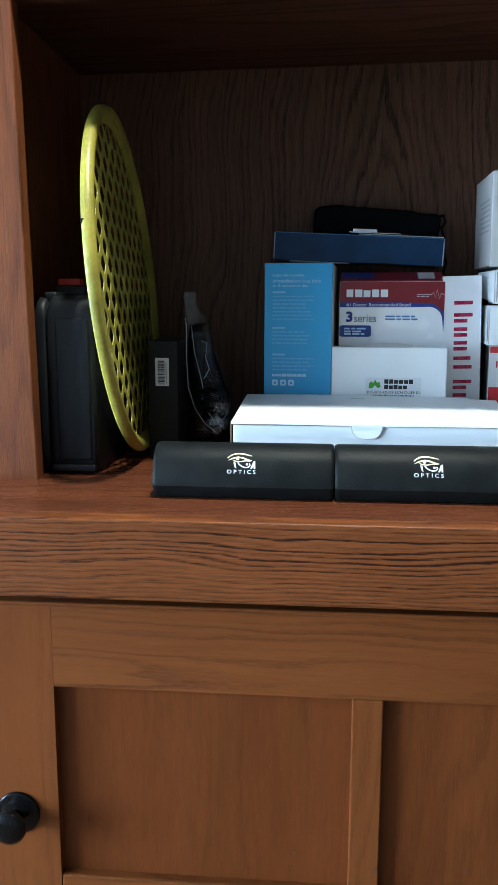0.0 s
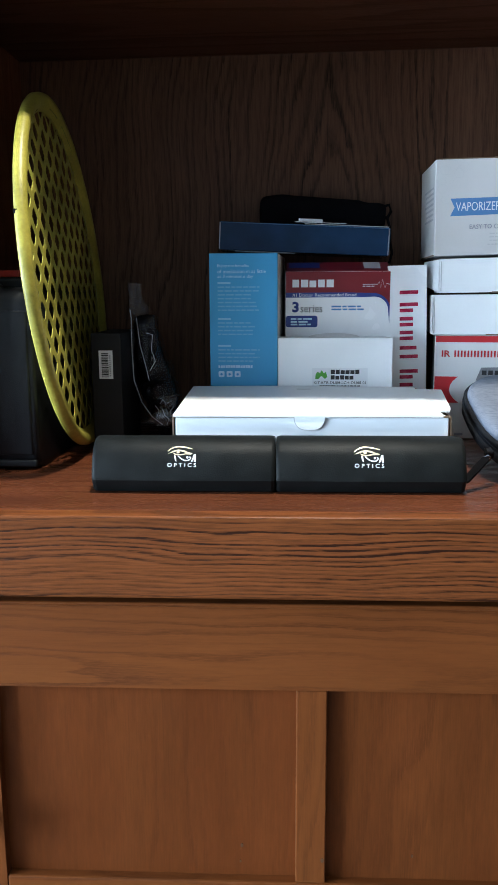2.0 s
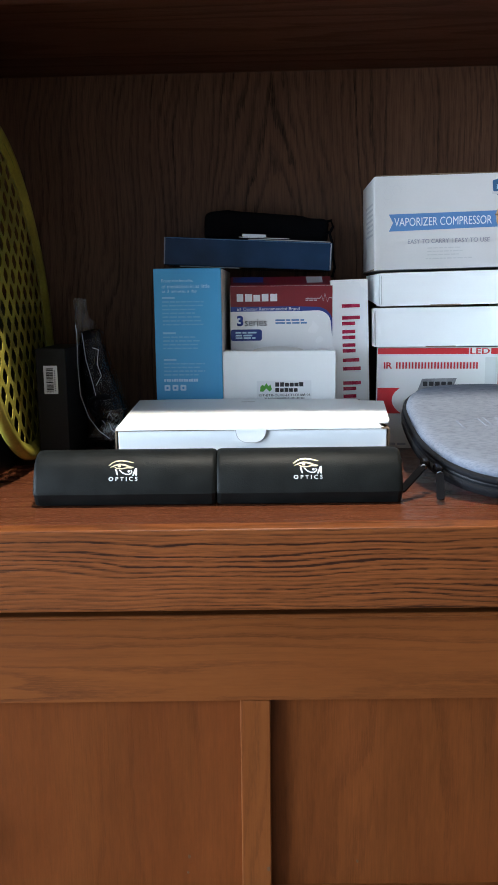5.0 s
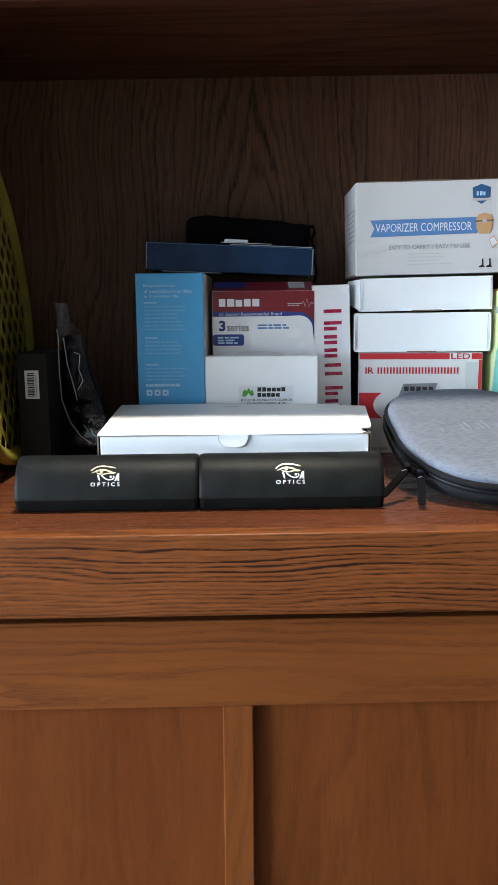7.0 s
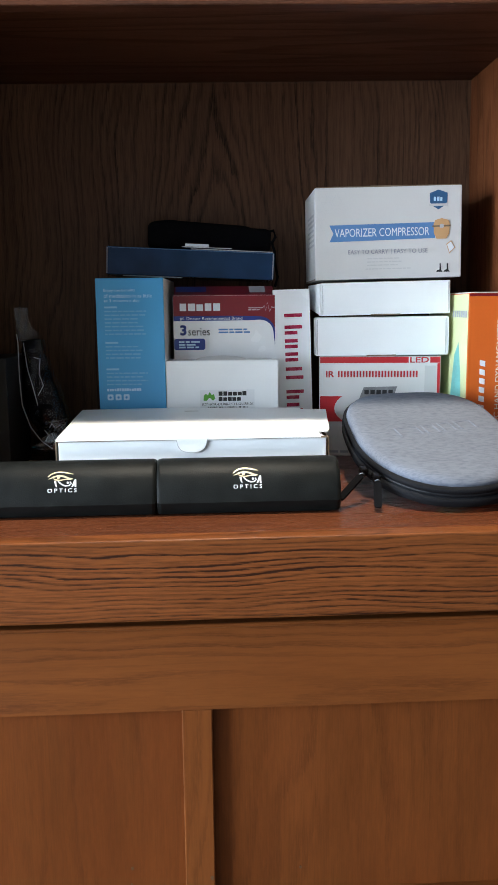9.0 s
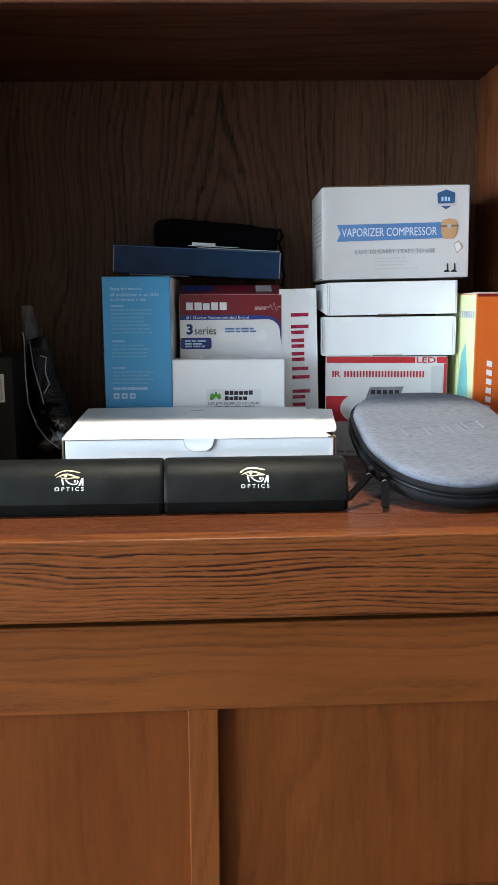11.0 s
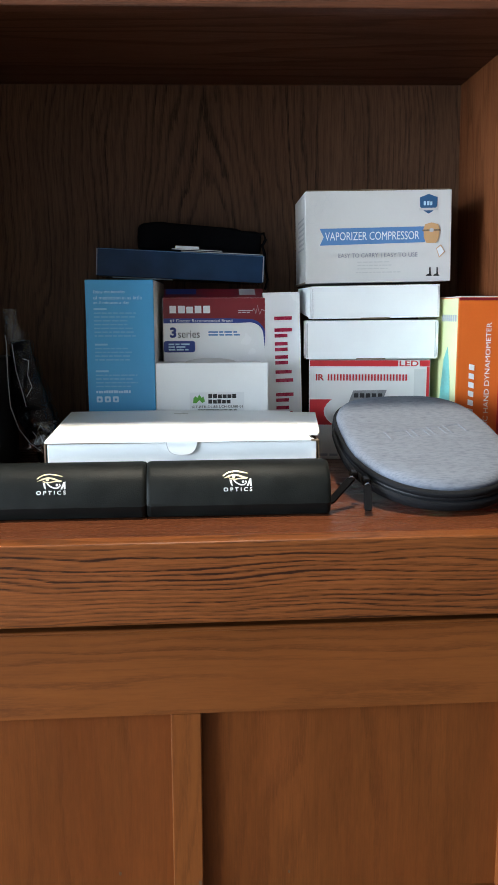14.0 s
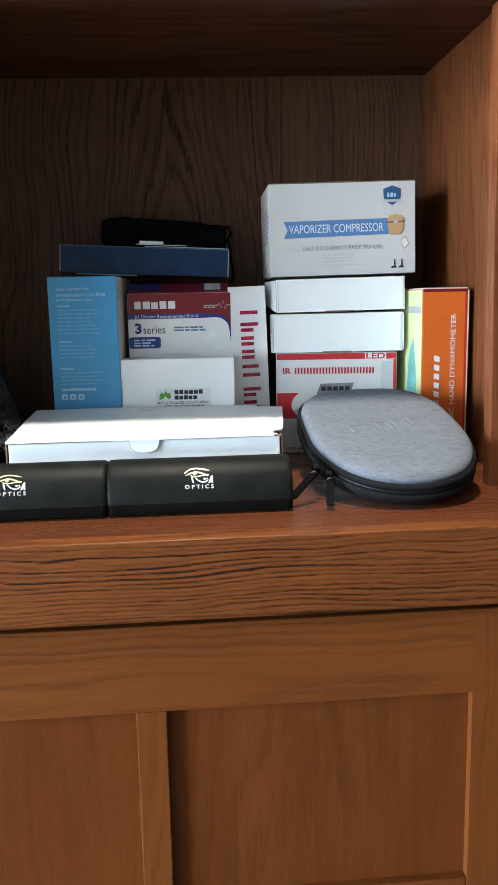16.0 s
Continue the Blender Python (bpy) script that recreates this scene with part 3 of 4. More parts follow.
def spectacle_case(x0, x1, logo_x):
    t = thing("spectacle_case", pose(x0, 0.6745, ZS), "black leatherette spectacle case with a pale gold logo", "glasses case", "spectacle cases end to end")
    w, pts = x1 - x0, CASE_PROFILE
    cy, cz = 0.028, 0.024
    bm = bmesh.new()
    rows = []
    for x, s in ((0, 0.93), (0.0012, 0.975), (0.004, 1.0), (w * 0.33, 1.0), (w * 0.66, 1.0), (w - 0.004, 1.0), (w - 0.0012, 0.975), (w, 0.93)):
        rows.append([bm.verts.new((x, cy + (y - cy) * s, max(0, cz + (z - cz) * s))) for y, z in pts])
    n = len(pts)
    for a, b in zip(rows, rows[1:]):
        for i in range(n):
            bm.faces.new((a[i], a[(i + 1) % n], b[(i + 1) % n], b[i]))
    bm.faces.new(rows[0]), bm.faces.new(rows[-1])
    shell = part("shell", bm, LEATHERETTE, t)
    for p in shell.data.polygons:
        p.use_smooth = abs(p.normal.x) < 0.5 and p.center.z > 0.0155
    # the logo lies on the rounded lid
    def place(u, v, d):
        z = 0.0215 + (v - 0.0075) * 1.06
        y = 0.0
        for (ya, za), (yb, zb) in zip(CASE_PROFILE[2:10], CASE_PROFILE[3:10]):
            if za <= z <= zb:
                y = ya + (yb - ya) * (z - za) / (zb - za)
        return Vector((logo_x - x0 + u, y - 0.0003 - d, z + 0.3 * d))
    lettering(t, "lettering", "O P T I C S", PRINT_WHITE, place, -0.0132, 0.0132, 0.0104, 0.0136, 0.012)
    def mark(name, points, material):
        part(name, prism_bm([((a - 828) * 0.000216, 0.0136 + (393 - b) * 0.000205) for a, b in points], INK, place), material, t)

    mark("brow_mark", [(765, 347), (778, 337), (795, 331), (815, 329), (840, 331), (872, 338), (872, 340), (840, 335), (815, 333), (795, 335), (780, 341), (769, 349)], GOLD)
    mark("lid_mark", [(768, 357), (790, 346), (812, 341), (835, 344), (855, 351), (872, 355), (871, 358), (852, 356), (833, 350), (812, 346), (792, 351)], GOLD)
    mark("lid_mark", [(788, 353), (800, 357), (820, 359), (845, 355), (866, 357), (866, 360), (845, 359), (820, 363), (798, 361)], GOLD)
    mark("pupil_mark", [(811 + 7 * math.cos(a * 0.5236), 351 + 5 * math.sin(a * 0.5236)) for a in range(12)], GOLD)
    mark("drop_mark", [(793, 362), (802, 364), (806, 388), (799, 382)], PRINT_WHITE)
    mark("sweep_mark", [(808, 364), (815, 364), (824, 373), (838, 380), (852, 381), (864, 374), (858, 369), (862, 366), (868, 374), (858, 384), (842, 386), (826, 380), (815, 372)], PRINT_WHITE)
    mark("curl_mark", [(851 + 5 * math.cos(a * 0.5236), 371 + 5 * math.sin(a * 0.5236)) for a in range(12)], PRINT_WHITE)
    mark("wedge_mark", [(866, 388), (878, 360), (886, 358), (887, 388), (880, 388), (879, 376), (873, 388)], PRINT_WHITE)
    return t


spectacle_case(-0.1675, -0.0003, -0.085)
spectacle_case(0.0003, 0.1705, 0.084)

# white mailer box
mb = thing("mailer_box", pose(0.034, 0.840, ZS), "white card mailer box with a tuck-in lid lying flat", "box")
W, D, H = 0.272, 0.180, 0.0600
part("tray", carton_bm(W - 0.004, D - 0.002, H - 0.0015, seed=3), CARD_WHITE, mb)
bm = box_bm(-W / 2, W / 2 - 0.008, -D / 2 - 0.002, D / 2, H, H + 0.0022)
bmesh.ops.subdivide_edges(bm, edges=bm.edges[:], cuts=6, use_grid_fill=True)
for v in bm.verts:
    v.co.z += 0.0075 * (v.co.y / D + 0.45) * (1 if v.co.x < 0 else 1 - 0.6 * v.co.x / W) + 0.0008 * noise.noise(v.co * 12)
part("lid", bm, CARD_WHITE, mb)
wing = [(W / 2 - 0.010, -D / 2 + 0.016), (W / 2 + 0.002, -D / 2 + 0.018), (W / 2 + 0.006, -D / 2 + 0.034), (W / 2 + 0.024, D / 2 - 0.002), (W / 2 - 0.010, D / 2 - 0.002)]
part("lid_wing", prism_bm(wing, 0.0016, lambda u, v, w: Vector((u, v, H + 0.0012 + 0.020 * (v + D / 2) * (1 - 0.3 * (u > W / 2)) + w))), CARD_WHITE, mb, "loose side flap of the lid sticking out")
tab = [(0.0150 * math.copysign(abs(math.cos(math.pi + math.pi * i / 16)) ** 0.7, math.cos(math.pi + math.pi * i / 16)) - 0.0015, H + 0.0012 - 0.0148 * abs(math.sin(math.pi * i / 16)) ** 0.8) for i in range(17)]
part("tab", prism_bm(tab, 0.0009, on_front(-D / 2 - 0.0002)), CARD_WHITE, mb)
part("tab_slot", prism_bm([((u + 0.0015) * 1.05 - 0.0015, v - 0.0007) for u, v in tab], 0.0003, on_front(-D / 2 + 0.0008)), PRINT_GREY, mb)
part("lid_seam", box_bm(-W / 2 + 0.001, W / 2 - 0.001, -D / 2 - 0.0008, -D / 2 + 0.002, H - 0.0012, H + 0.0002), CARD_BROWN, mb)
part("side_flap", prism_bm([(-D / 2 + 0.0, 0.002), (D / 2 - 0.03, 0.002), (D / 2 - 0.03, H - 0.004), (-D / 2 + 0.004, H - 0.001)], 0.0012, lambda u, v, w: Vector((W / 2 + w, u, v))), CARD_BROWN, mb, "torn brown edge of the side flap")
part("side_flap", prism_bm([(-D / 2 + 0.0, 0.002), (D / 2 - 0.03, 0.002), (D / 2 - 0.03, H - 0.004), (-D / 2 + 0.002, H + 0.001)], 0.0012, lambda u, v, w: Vector((-W / 2 - w, u, v))), CARD_BROWN, mb)
part("faint_mark", prism_bm([(-0.012, 0.060), (0.004, 0.060), (0.004, 0.064), (-0.012, 0.064)], 0.0003, lambda u, v, w: Vector((u, v, H + 0.0088 + w))), PRINT_FAINTGREY, mb)

# blue upright carton
t, w, fy = carton("blue_carton", -0.082, -0.001, 0.938, ZS, 0.2255, 0.130, CARD_BLUE, "tall sky-blue card box with small white print", yaw=-3.5, seed=4)
x0 = -w / 2
part("side_sheet", prism_bm([(-0.0642, 0.001), (0.0642, 0.001), (0.0642, 0.2245), (-0.0642, 0.2245)], INK, lambda u, v, d: Vector((w / 2 + 0.0004 + d, u, v))), CARD_GREY, t, "pale grey side of the box")
for i, line in enumerate(("Enjoy the benefits", "of meditation in as little", "as 3 minutes a day")):
    lettering(t, "lettering", line, PRINT_PALE, on_front(fy), x0 + 0.010, x0 + 0.010 + (0.0375, 0.0575, 0.0425)[i], 0.2085 - 0.0062 * i, 0.2130 - 0.0062 * i)
for j, (zt, n) in enumerate(((0.190, 7), (0.148, 4), (0.116, 4))):
    print_bar(t, "heading_bar", x0 + 0.010, x0 + 0.0255, zt, zt + 0.0022, PRINT_MID, fy)
    part("small_print", bars_bm(fine_rows(x0 + 0.010, x0 + 0.060, [zt - 0.0045 * (i + 1) for i in range(n)], 0.0016, j), fy), PRINT_FAINT, t)
part("address_print", bars_bm(word_rows(x0 + 0.010, x0 + 0.052, 0.0905, 0.0940, 14, 0.3, 5), fy), PRINT_PALE, t)
for i in range(3):
    print_shape(t, "square_mark", rounded(x0 + 0.010 + 0.0098 * i, x0 + 0.0172 + 0.0098 * i, 0.0795, 0.0867, 0.0012, 3), PRINT_PALE, fy)
    print_shape(t, "square_mark", rounded(x0 + 0.0122 + 0.0098 * i, x0 + 0.0150 + 0.0098 * i, 0.0815, 0.0843, 0.0012, 3), CARD_BLUE, fy - INK)

# monitor carton, red over white
t, w, fy = carton("monitor_carton", 0.0085, 0.1365, 0.972, ZS, 0.205, 0.104, CARD_BRIGHT, "white and dark red card box with blue print", seed=5)
x0, x1 = -w / 2, w / 2
H = 0.205
HP = H + 0.0070
print_bar(t, "red_band", x0 + 0.0006, x1 - 0.0006, HP - 0.037, H - 0.0006, CARD_RED, fy)
part("sloping_flap", prism_bm([(-0.052, H), (-0.0265, H + 0.0115), (-0.0260, H + 0.0107), (-0.0512, H - 0.001)], w - 0.003, lambda u, v, d: Vector((x0 + 0.0015 + d, u, v))), CARD_RED, t)
fl = lambda u, v, d: Vector((u, -0.0522 + v, H + 0.0006 + v * 0.45 + d))
part("flap_label", prism_bm([(x0 + 0.004, 0.008), (x0 + 0.042, 0.008), (x0 + 0.042, 0.023), (x0 + 0.004, 0.023)], INK, fl), PRINT_BLUE, t)
part("flap_label", prism_bm([(x1 - 0.032, 0.006), (x1 - 0.012, 0.006), (x1 - 0.012, 0.023), (x1 - 0.032, 0.023)], INK, fl), PRINT_GREY, t)
part("red_top", box_bm(x0 + 0.0008, x1 - 0.0008, -0.051, 0.051, H + 0.0005, H + 0.0009), CARD_RED, t)
arc_ = [(x1 - 0.0185 + 0.0170 * math.sin(a * 0.1963), HP - 0.0525 + 0.0160 * math.cos(a * 0.1963)) for a in range(9)]
sw = [(x0 + 0.0006, HP - 0.0385), (x0 + 0.0006, HP - 0.0325), (x0 + 0.080, HP - 0.0325)] + [(min(u + 0.0014 * k / 8, x1 - 0.0006), v + 0.0030 * (1 - k / 8)) for k, (u, v) in enumerate(arc_)] + [(x1 - 0.0006, HP - 0.070), (x1 - 0.0016, HP - 0.062)] + [(u - 0.0010, v - 0.0012) for u, v in reversed(arc_)] + [(x1 - 0.034, HP - 0.0383)]
print_shape(t, "blue_swoosh", sw, PRINT_BLUE, fy - INK)
part("red_corner", prism_bm([(x1 - 0.040, HP - 0.036), (x1 - 0.0006, HP - 0.036), (x1 - 0.0006, HP - 0.0500), (x1 - 0.0045, HP - 0.0415), (x1 - 0.0105, HP - 0.0362), (x1 - 0.020, HP - 0.0345)], INK, on_front(fy - 0.5 * INK)), CARD_RED, t)
word_bars(t, PRINT_WHITE, word_rows(x0 + 0.0085, x0 + 0.0605, HP - 0.0262, HP - 0.0170, 5, 0.2, 2), on_front(fy - INK))
pulse = [(x1 - 0.034, 0), (x1 - 0.016, 0), (x1 - 0.014, 0.003), (x1 - 0.012, -0.004), (x1 - 0.010, 0.006), (x1 - 0.007, -0.005), (x1 - 0.005, 0.001), (x1 - 0.001, 0)]
zc = HP - 0.023
print_shape(t, "pulse_line", [(u, zc + v + 0.0005) for u, v in pulse] + [(u, zc + v - 0.0005) for u, v in reversed(pulse)], PRINT_GREY, fy - INK)
part("small_print", bars_bm(fine_rows(x1 - 0.034, x1 - 0.016, [zc - 0.003], 0.0014, 4), fy - INK), PRINT_GREY, t)
lettering(t, "lettering", "#1 Doctor Recommended Brand", PRINT_WHITE, on_front(fy - 2 * INK), x0 + 0.0085, x0 + 0.0865, HP - 0.0378, HP - 0.0336)
lettering(t, "lettering", "3", PRINT_BLUE, on_front(fy), x0 + 0.0085, x0 + 0.0165, HP - 0.0565, HP - 0.0435, 0.04)
lettering(t, "lettering", "series", PRINT_DARK, on_front(fy), x0 + 0.0185, x0 + 0.0455, HP - 0.0565, HP - 0.0475)
part("small_print", bars_bm(fine_rows(x0 + 0.0565, x0 + 0.097, [HP - 0.0505, HP - 0.0540], 0.0020, 8), fy), RIBBON_BLUE, t)
print_shape(t, "blue_patch", rounded(x0 + 0.0006, x0 + 0.0395, HP - 0.0745, HP - 0.0605, 0.003), PRINT_BLUE, fy)
part("patch_print", bars_bm(fine_rows(x0 + 0.0065, x0 + 0.0345, [HP - 0.0655, HP - 0.0690, HP - 0.0722], 0.0020, 9), fy - INK), PRINT_PALE, t)

# white battery carton with a printed label
t, w, fy = carton("battery_carton", 0.0, 0.1365, 0.934, ZS, 0.1265, 0.034, CARD_WHITE, "plain white card box with a small green and black label", seed=6)
x0 = -w / 2
# Tab of the white box in grey card: its shadow is in the colour.
part("tuck_tab", prism_bm([(x0 + 0.034 + 0.066 * i / 16, 0.1255 + 0.0058 * math.sin(math.pi * i / 16) ** 0.45) for i in range(17)], 0.0006, lambda u, v, d: Vector((u, -0.006 + d + (v - 0.1255) * 1.1, v))), CARD_GREY, t)
part("corner_flap", prism_bm([(-x0 - 0.010, 0.1258), (-x0 - 0.0008, 0.1258), (-x0 - 0.0008, 0.1300)], 0.0006, lambda u, v, d: Vector((u, -0.004 + d, v))), CARD_WHITE, t)
print_bar(t, "label_sheet", x0 + 0.0405, x0 + 0.107, 0.064, 0.0905, PRINT_WHITE, fy)
lf = [(0.0, 0.0), (0.0005, 0.006), (0.003, 0.0085), (0.0055, 0.0065), (0.0075, 0.0105), (0.0105, 0.0065), (0.0125, 0.0085), (0.0145, 0.0025), (0.0115, 0.0), (0.0075, 0.0038), (0.004, 0.0)]
print_shape(t, "leaf_mark", [(x0 + 0.0445 + u, 0.0775 + v) for u, v in lf], PRINT_GREEN, fy - INK)
word_bars(t, PRINT_DARK, word_rows(x0 + 0.063, x0 + 0.098, 0.0833, 0.0885, 6, 0.2, 7) + word_rows(x0 + 0.063, x0 + 0.091, 0.0768, 0.0818, 5, 0.2, 8), on_front(fy - INK))
lettering(t, "lettering", "KIT-BTR-DLI88-LCH-DLI88-01", PRINT_DARK, on_front(fy - INK), x0 + 0.043, x0 + 0.105, 0.0715, 0.0745)
rnd = random.Random(5)
rows, x = [], x0 + 0.050
while x < x0 + 0.098:
    b = rnd.choice((0.0005, 0.0008, 0.0012))
    rows.append((x, x + b, 0.0645, 0.0700))
    x += b + rnd.choice((0.0005, 0.0009))
part("barcode", bars_bm(rows, fy - INK), PRINT_DARK, t)

# narrow white carton with an upright red word
t, w, fy = carton("slim_carton", 0.139, 0.1855, 0.972, ZS, 0.2115, 0.104, CARD_BRIGHT, "narrow upright white card box with crimson foil word", seed=7)
t.matrix_world = t.matrix_world @ pose(0, 0, 0, 0, -1.6, 0)
down = lambda u, v, d: Vector((v, fy - d, 0.1815 - u))
u, bars = 0.0, []
for wide, high in ((0.0190, 0.0126), (0.0145, 0.0065), (0.0140, 0.0065), (0.0090, 0.0065), (0.0080, 0.0110), (0.0225, 0.0126), (0.0140, 0.0065), (0.0080, 0.0110), (0.0140, 0.0126)):
    bars += [(u, u + 0.0044, -0.0097, high)] + ([(u + wide - 0.0044, u + wide, -0.0097, high)] if wide > 0.01 else [])
    u += wide + 0.0027
word_bars(t, MAGENTA, bars, down)

# navy carton lying on the upright boxes
t = thing("navy_carton", pose(0.0305, 1.040, 1.1285, 0, 2.7, 0) , "flat glossy navy card box lying across the upright boxes", "box")
part("carton", carton_bm(0.212, 0.078, 0.0345, seed=8), CARD_NAVY, t)
part("end_flap", prism_bm([(-0.036, 0.002), (0.036, 0.0005), (0.036, 0.033), (-0.036, 0.034)], 0.0006, lambda u, v, d: Vector((0.1065 + d, u, v))), CARD_NAVY, t)
part("under_flap", box_bm(-0.085, -0.010, -0.0410, -0.030, -0.0016, -0.0006), PRINT_SLATE, t, "pale tuck flap showing under the box")
# Strips paler than the card along the front edges.
for sx in (-1, 1):
    part("pale_edge", box_bm(sx * 0.1052 - 0.0007, sx * 0.1052 + 0.0007, -0.0397, -0.0388, 0.001, 0.0335), PRINT_INKGREY, t)
part("pale_edge", box_bm(-0.104, 0.104, -0.0398, -0.0389, 0.0330, 0.0340), SHIELD_BLUE, t)
part("edge_line", box_bm(-0.0, 0.104, -0.0395, -0.0375, 0.0347, 0.0356), PRINT_GREY, t)

# black cloth pouch
bm = bmesh.new()
bmesh.ops.create_icosphere(bm, subdivisions=5, radius=1)
for v in bm.verts:
    c = v.co.copy()
    s = Vector([math.copysign(abs(a) ** 0.27, a) for a in c])
    p = Vector((s.x * 0.082, s.y * 0.020, s.z * 0.0180 + 0.0180))
    if p.z > 0.025:
        p.z += 0.004 * noise.noise(Vector((p.x * 22, p.y * 30, 1))) - 0.0045 * max(0, p.x / 0.082 - 0.35)
    p += 0.0022 * noise.noise_vector(p * 48)
    p.z = max(p.z, 0.0004)
    v.co = p
pouch = thing("drawstring_pouch", pose(0.0555, 1.0585, 1.1635, 0, 2.7, 0), "black velvet drawstring pouch resting on the navy box", "pouch")
part("bag", bm, BLACK_CLOTH, pouch, "", True)


def tube_bm(points, r, n=8):
    bm = bmesh.new()
    rows = []
    for i, p in enumerate(points):
        a, b = Vector(points[max(i - 1, 0)]), Vector(points[min(i + 1, len(points) - 1)])
        q = (b - a).to_track_quat("Z", "Y")
        rows.append([bm.verts.new(Vector(p) + q @ Vector((r * math.cos(2 * math.pi * k / n), r * math.sin(2 * math.pi * k / n), 0))) for k in range(n)])
    for a, b in zip(rows, rows[1:]):
        for k in range(n):
            bm.faces.new((a[k], a[(k + 1) % n], b[(k + 1) % n], b[k]))
    bm.faces.new(rows[0]), bm.faces.new(rows[-1])
    return bm


part("drawstring", tube_bm([(0.072, -0.01, 0.02), (0.083, -0.014, 0.014), (0.087, -0.016, 0.002), (0.0885, -0.016, -0.014), (0.092, -0.018, -0.030), (0.089, -0.018, -0.043)], 0.0018), BLACK_CLOTH, pouch, "", True)
part("cord_ring", tube_bm([(0.078, -0.012, 0.028), (0.084, -0.016, 0.03), (0.087, -0.016, 0.022), (0.083, -0.016, 0.014), (0.077, -0.014, 0.016)], 0.002), BLACK_CLOTH, pouch, "", True)
clip = thing("metal_clip", pose(0.040, 1.0215, 1.1655, 0, 2.7, 0), "small flat chromed metal clip lying on the navy box", "clip")
part("clip_plate", box_bm(-0.0155, 0.0155, -0.006, 0.004, 0.001, 0.006, 0.0008), STEEL, clip)
part("clip_bar", box_bm(-0.020, 0.045, -0.009, -0.006, 0.0, 0.0016, 0.0004), STEEL, clip)

# stack: lamp carton, two white cartons, compressor carton
t, w, fy = carton("lamp_carton", 0.192, 0.342, 0.969, ZS, 0.1275, 0.085, CARD_GREY, "pale grey card box with red bands and print", yaw=-8.5, seed=9)
x0, x1, H = -w / 2, w / 2, 0.1275
print_bar(t, "red_band", x0 + 0.001, x1 - 0.001, H - 0.0085, H - 0.001, BRIGHT_RED, fy)
print_bar(t, "word_patch", x1 - 0.040, x1 - 0.0135, H - 0.0092, H - 0.0006, CARD_GREY, fy - INK)
lettering(t, "lettering", "LED", BRIGHT_RED, on_front(fy - 2 * INK), x1 - 0.0385, x1 - 0.015, H - 0.0082, H - 0.0012, 0.02)
lettering(t, "lettering", "IR", BRIGHT_RED, on_front(fy), x0 + 0.0085, x0 + 0.019, H - 0.0265, H - 0.0185, 0.02)
for i in range(13):
    a = x0 + 0.0235 + 0.0078 * i
    word_bars(t, BRIGHT_RED, [(a, a + 0.0020, H - 0.0265, H - 0.0185), (a + 0.0038, a + 0.0058, H - 0.0265, H - 0.0185)], on_front(fy))
print_bar(t, "red_band", x0 + 0.001, x0 + 0.030, H - 0.083, H - 0.0505, BRIGHT_RED, fy)
print_bar(t, "red_band", x1 - 0.045, x1 - 0.002, H - 0.083, H - 0.048, BRIGHT_RED, fy)
print_shape(t, "round_patch", [(x0 + 0.062 + 0.043 * math.cos(a * 0.2094), H - 0.066 + 0.024 * math.sin(a * 0.2094)) for a in range(30)], CARD_GREY, fy - INK)
print_shape(t, "lamp_picture", [(x0 + 0.050, H - 0.055), (x0 + 0.092, H - 0.055), (x0 + 0.098, H - 0.038), (x0 + 0.056, H - 0.039)], PRINT_STEEL, fy - 2 * INK)
part("lamp_grille", bars_bm([(x0 + 0.057 + 0.0075 * i, x0 + 0.0625 + 0.0075 * i, H - 0.048, H - 0.0425) for i in range(5)], fy - 3 * INK), PRINT_DARK, t)
print_bar(t, "side_strip", x1 - 0.020, x1 - 0.006, H - 0.060, H - 0.012, PRINT_FAINTGREY, fy)
print_bar(t, "red_edge", x1 - 0.0045, x1 - 0.001, H - 0.125, H - 0.009, BRIGHT_RED, fy)
part("small_print", bars_bm(fine_rows(x0 + 0.012, x0 + 0.040, [0.004], 0.003, 3), fy), PRINT_SLATE, t)


def white_carton(x0, x1, y, z, h, d, yaw, roll, seed, label, slant=0.0):
    t, w, fy = carton("white_carton", x0, x1, y, z, h, d, CARD_WHITE, label, yaw, roll, seed=seed)
    if slant:
        part("side_flap", prism_bm([(-d / 2 - 0.0002, 0.0008), (d / 2 - 0.002, 0.010), (d / 2 - 0.002, h - 0.001), (-d / 2 - 0.0002, h - 0.0006)], 0.0008, lambda u, v, k: Vector((-w / 2 - 0.0006 - slant * (u + d / 2) / d - k, u, v))), CARD_WHITE, t, "white end flap standing off the box")
    else:
        for s in (-1, 1):
            part("side_flap", prism_bm([(-d / 2 - 0.0014, 0.006), (-d / 2 + 0.0005, 0.001), (d / 2 - 0.002, 0.001), (d / 2 - 0.002, h - 0.001), (-d / 2 + 0.0005, h - 0.001), (-d / 2 - 0.0014, h - 0.008)], 0.0009, lambda u, v, k: Vector((s * (w / 2 + 0.0004 + k), u, v))), CARD_WHITE, t)
    print_bar(t, "flap_line", -w / 2 + 0.0016, -w / 2 + 0.0023, 0.002, h - 0.003, PRINT_GREY, fy)
    print_bar(t, "flap_line", w / 2 - 0.0026, w / 2 - 0.0019, 0.002, h - 0.002, PRINT_GREY, fy)
    part("tuck_notch", box_bm(-0.018, 0.018, -d / 2 - 0.0006, -d / 2 + 0.004, -0.0007, 0.0009), CARD_BROWN, t)
    return t


white_carton(0.186, 0.347, 0.958, 1.0285, 0.0475, 0.072, -6.5, -0.3, 11, "shallow plain white card box in a stack of boxes")
white_carton(0.192, 0.349, 0.954, 1.0780, 0.0400, 0.074, -5.5, -0.8, 12, "shallow white card box with a loose end flap", 0.012)

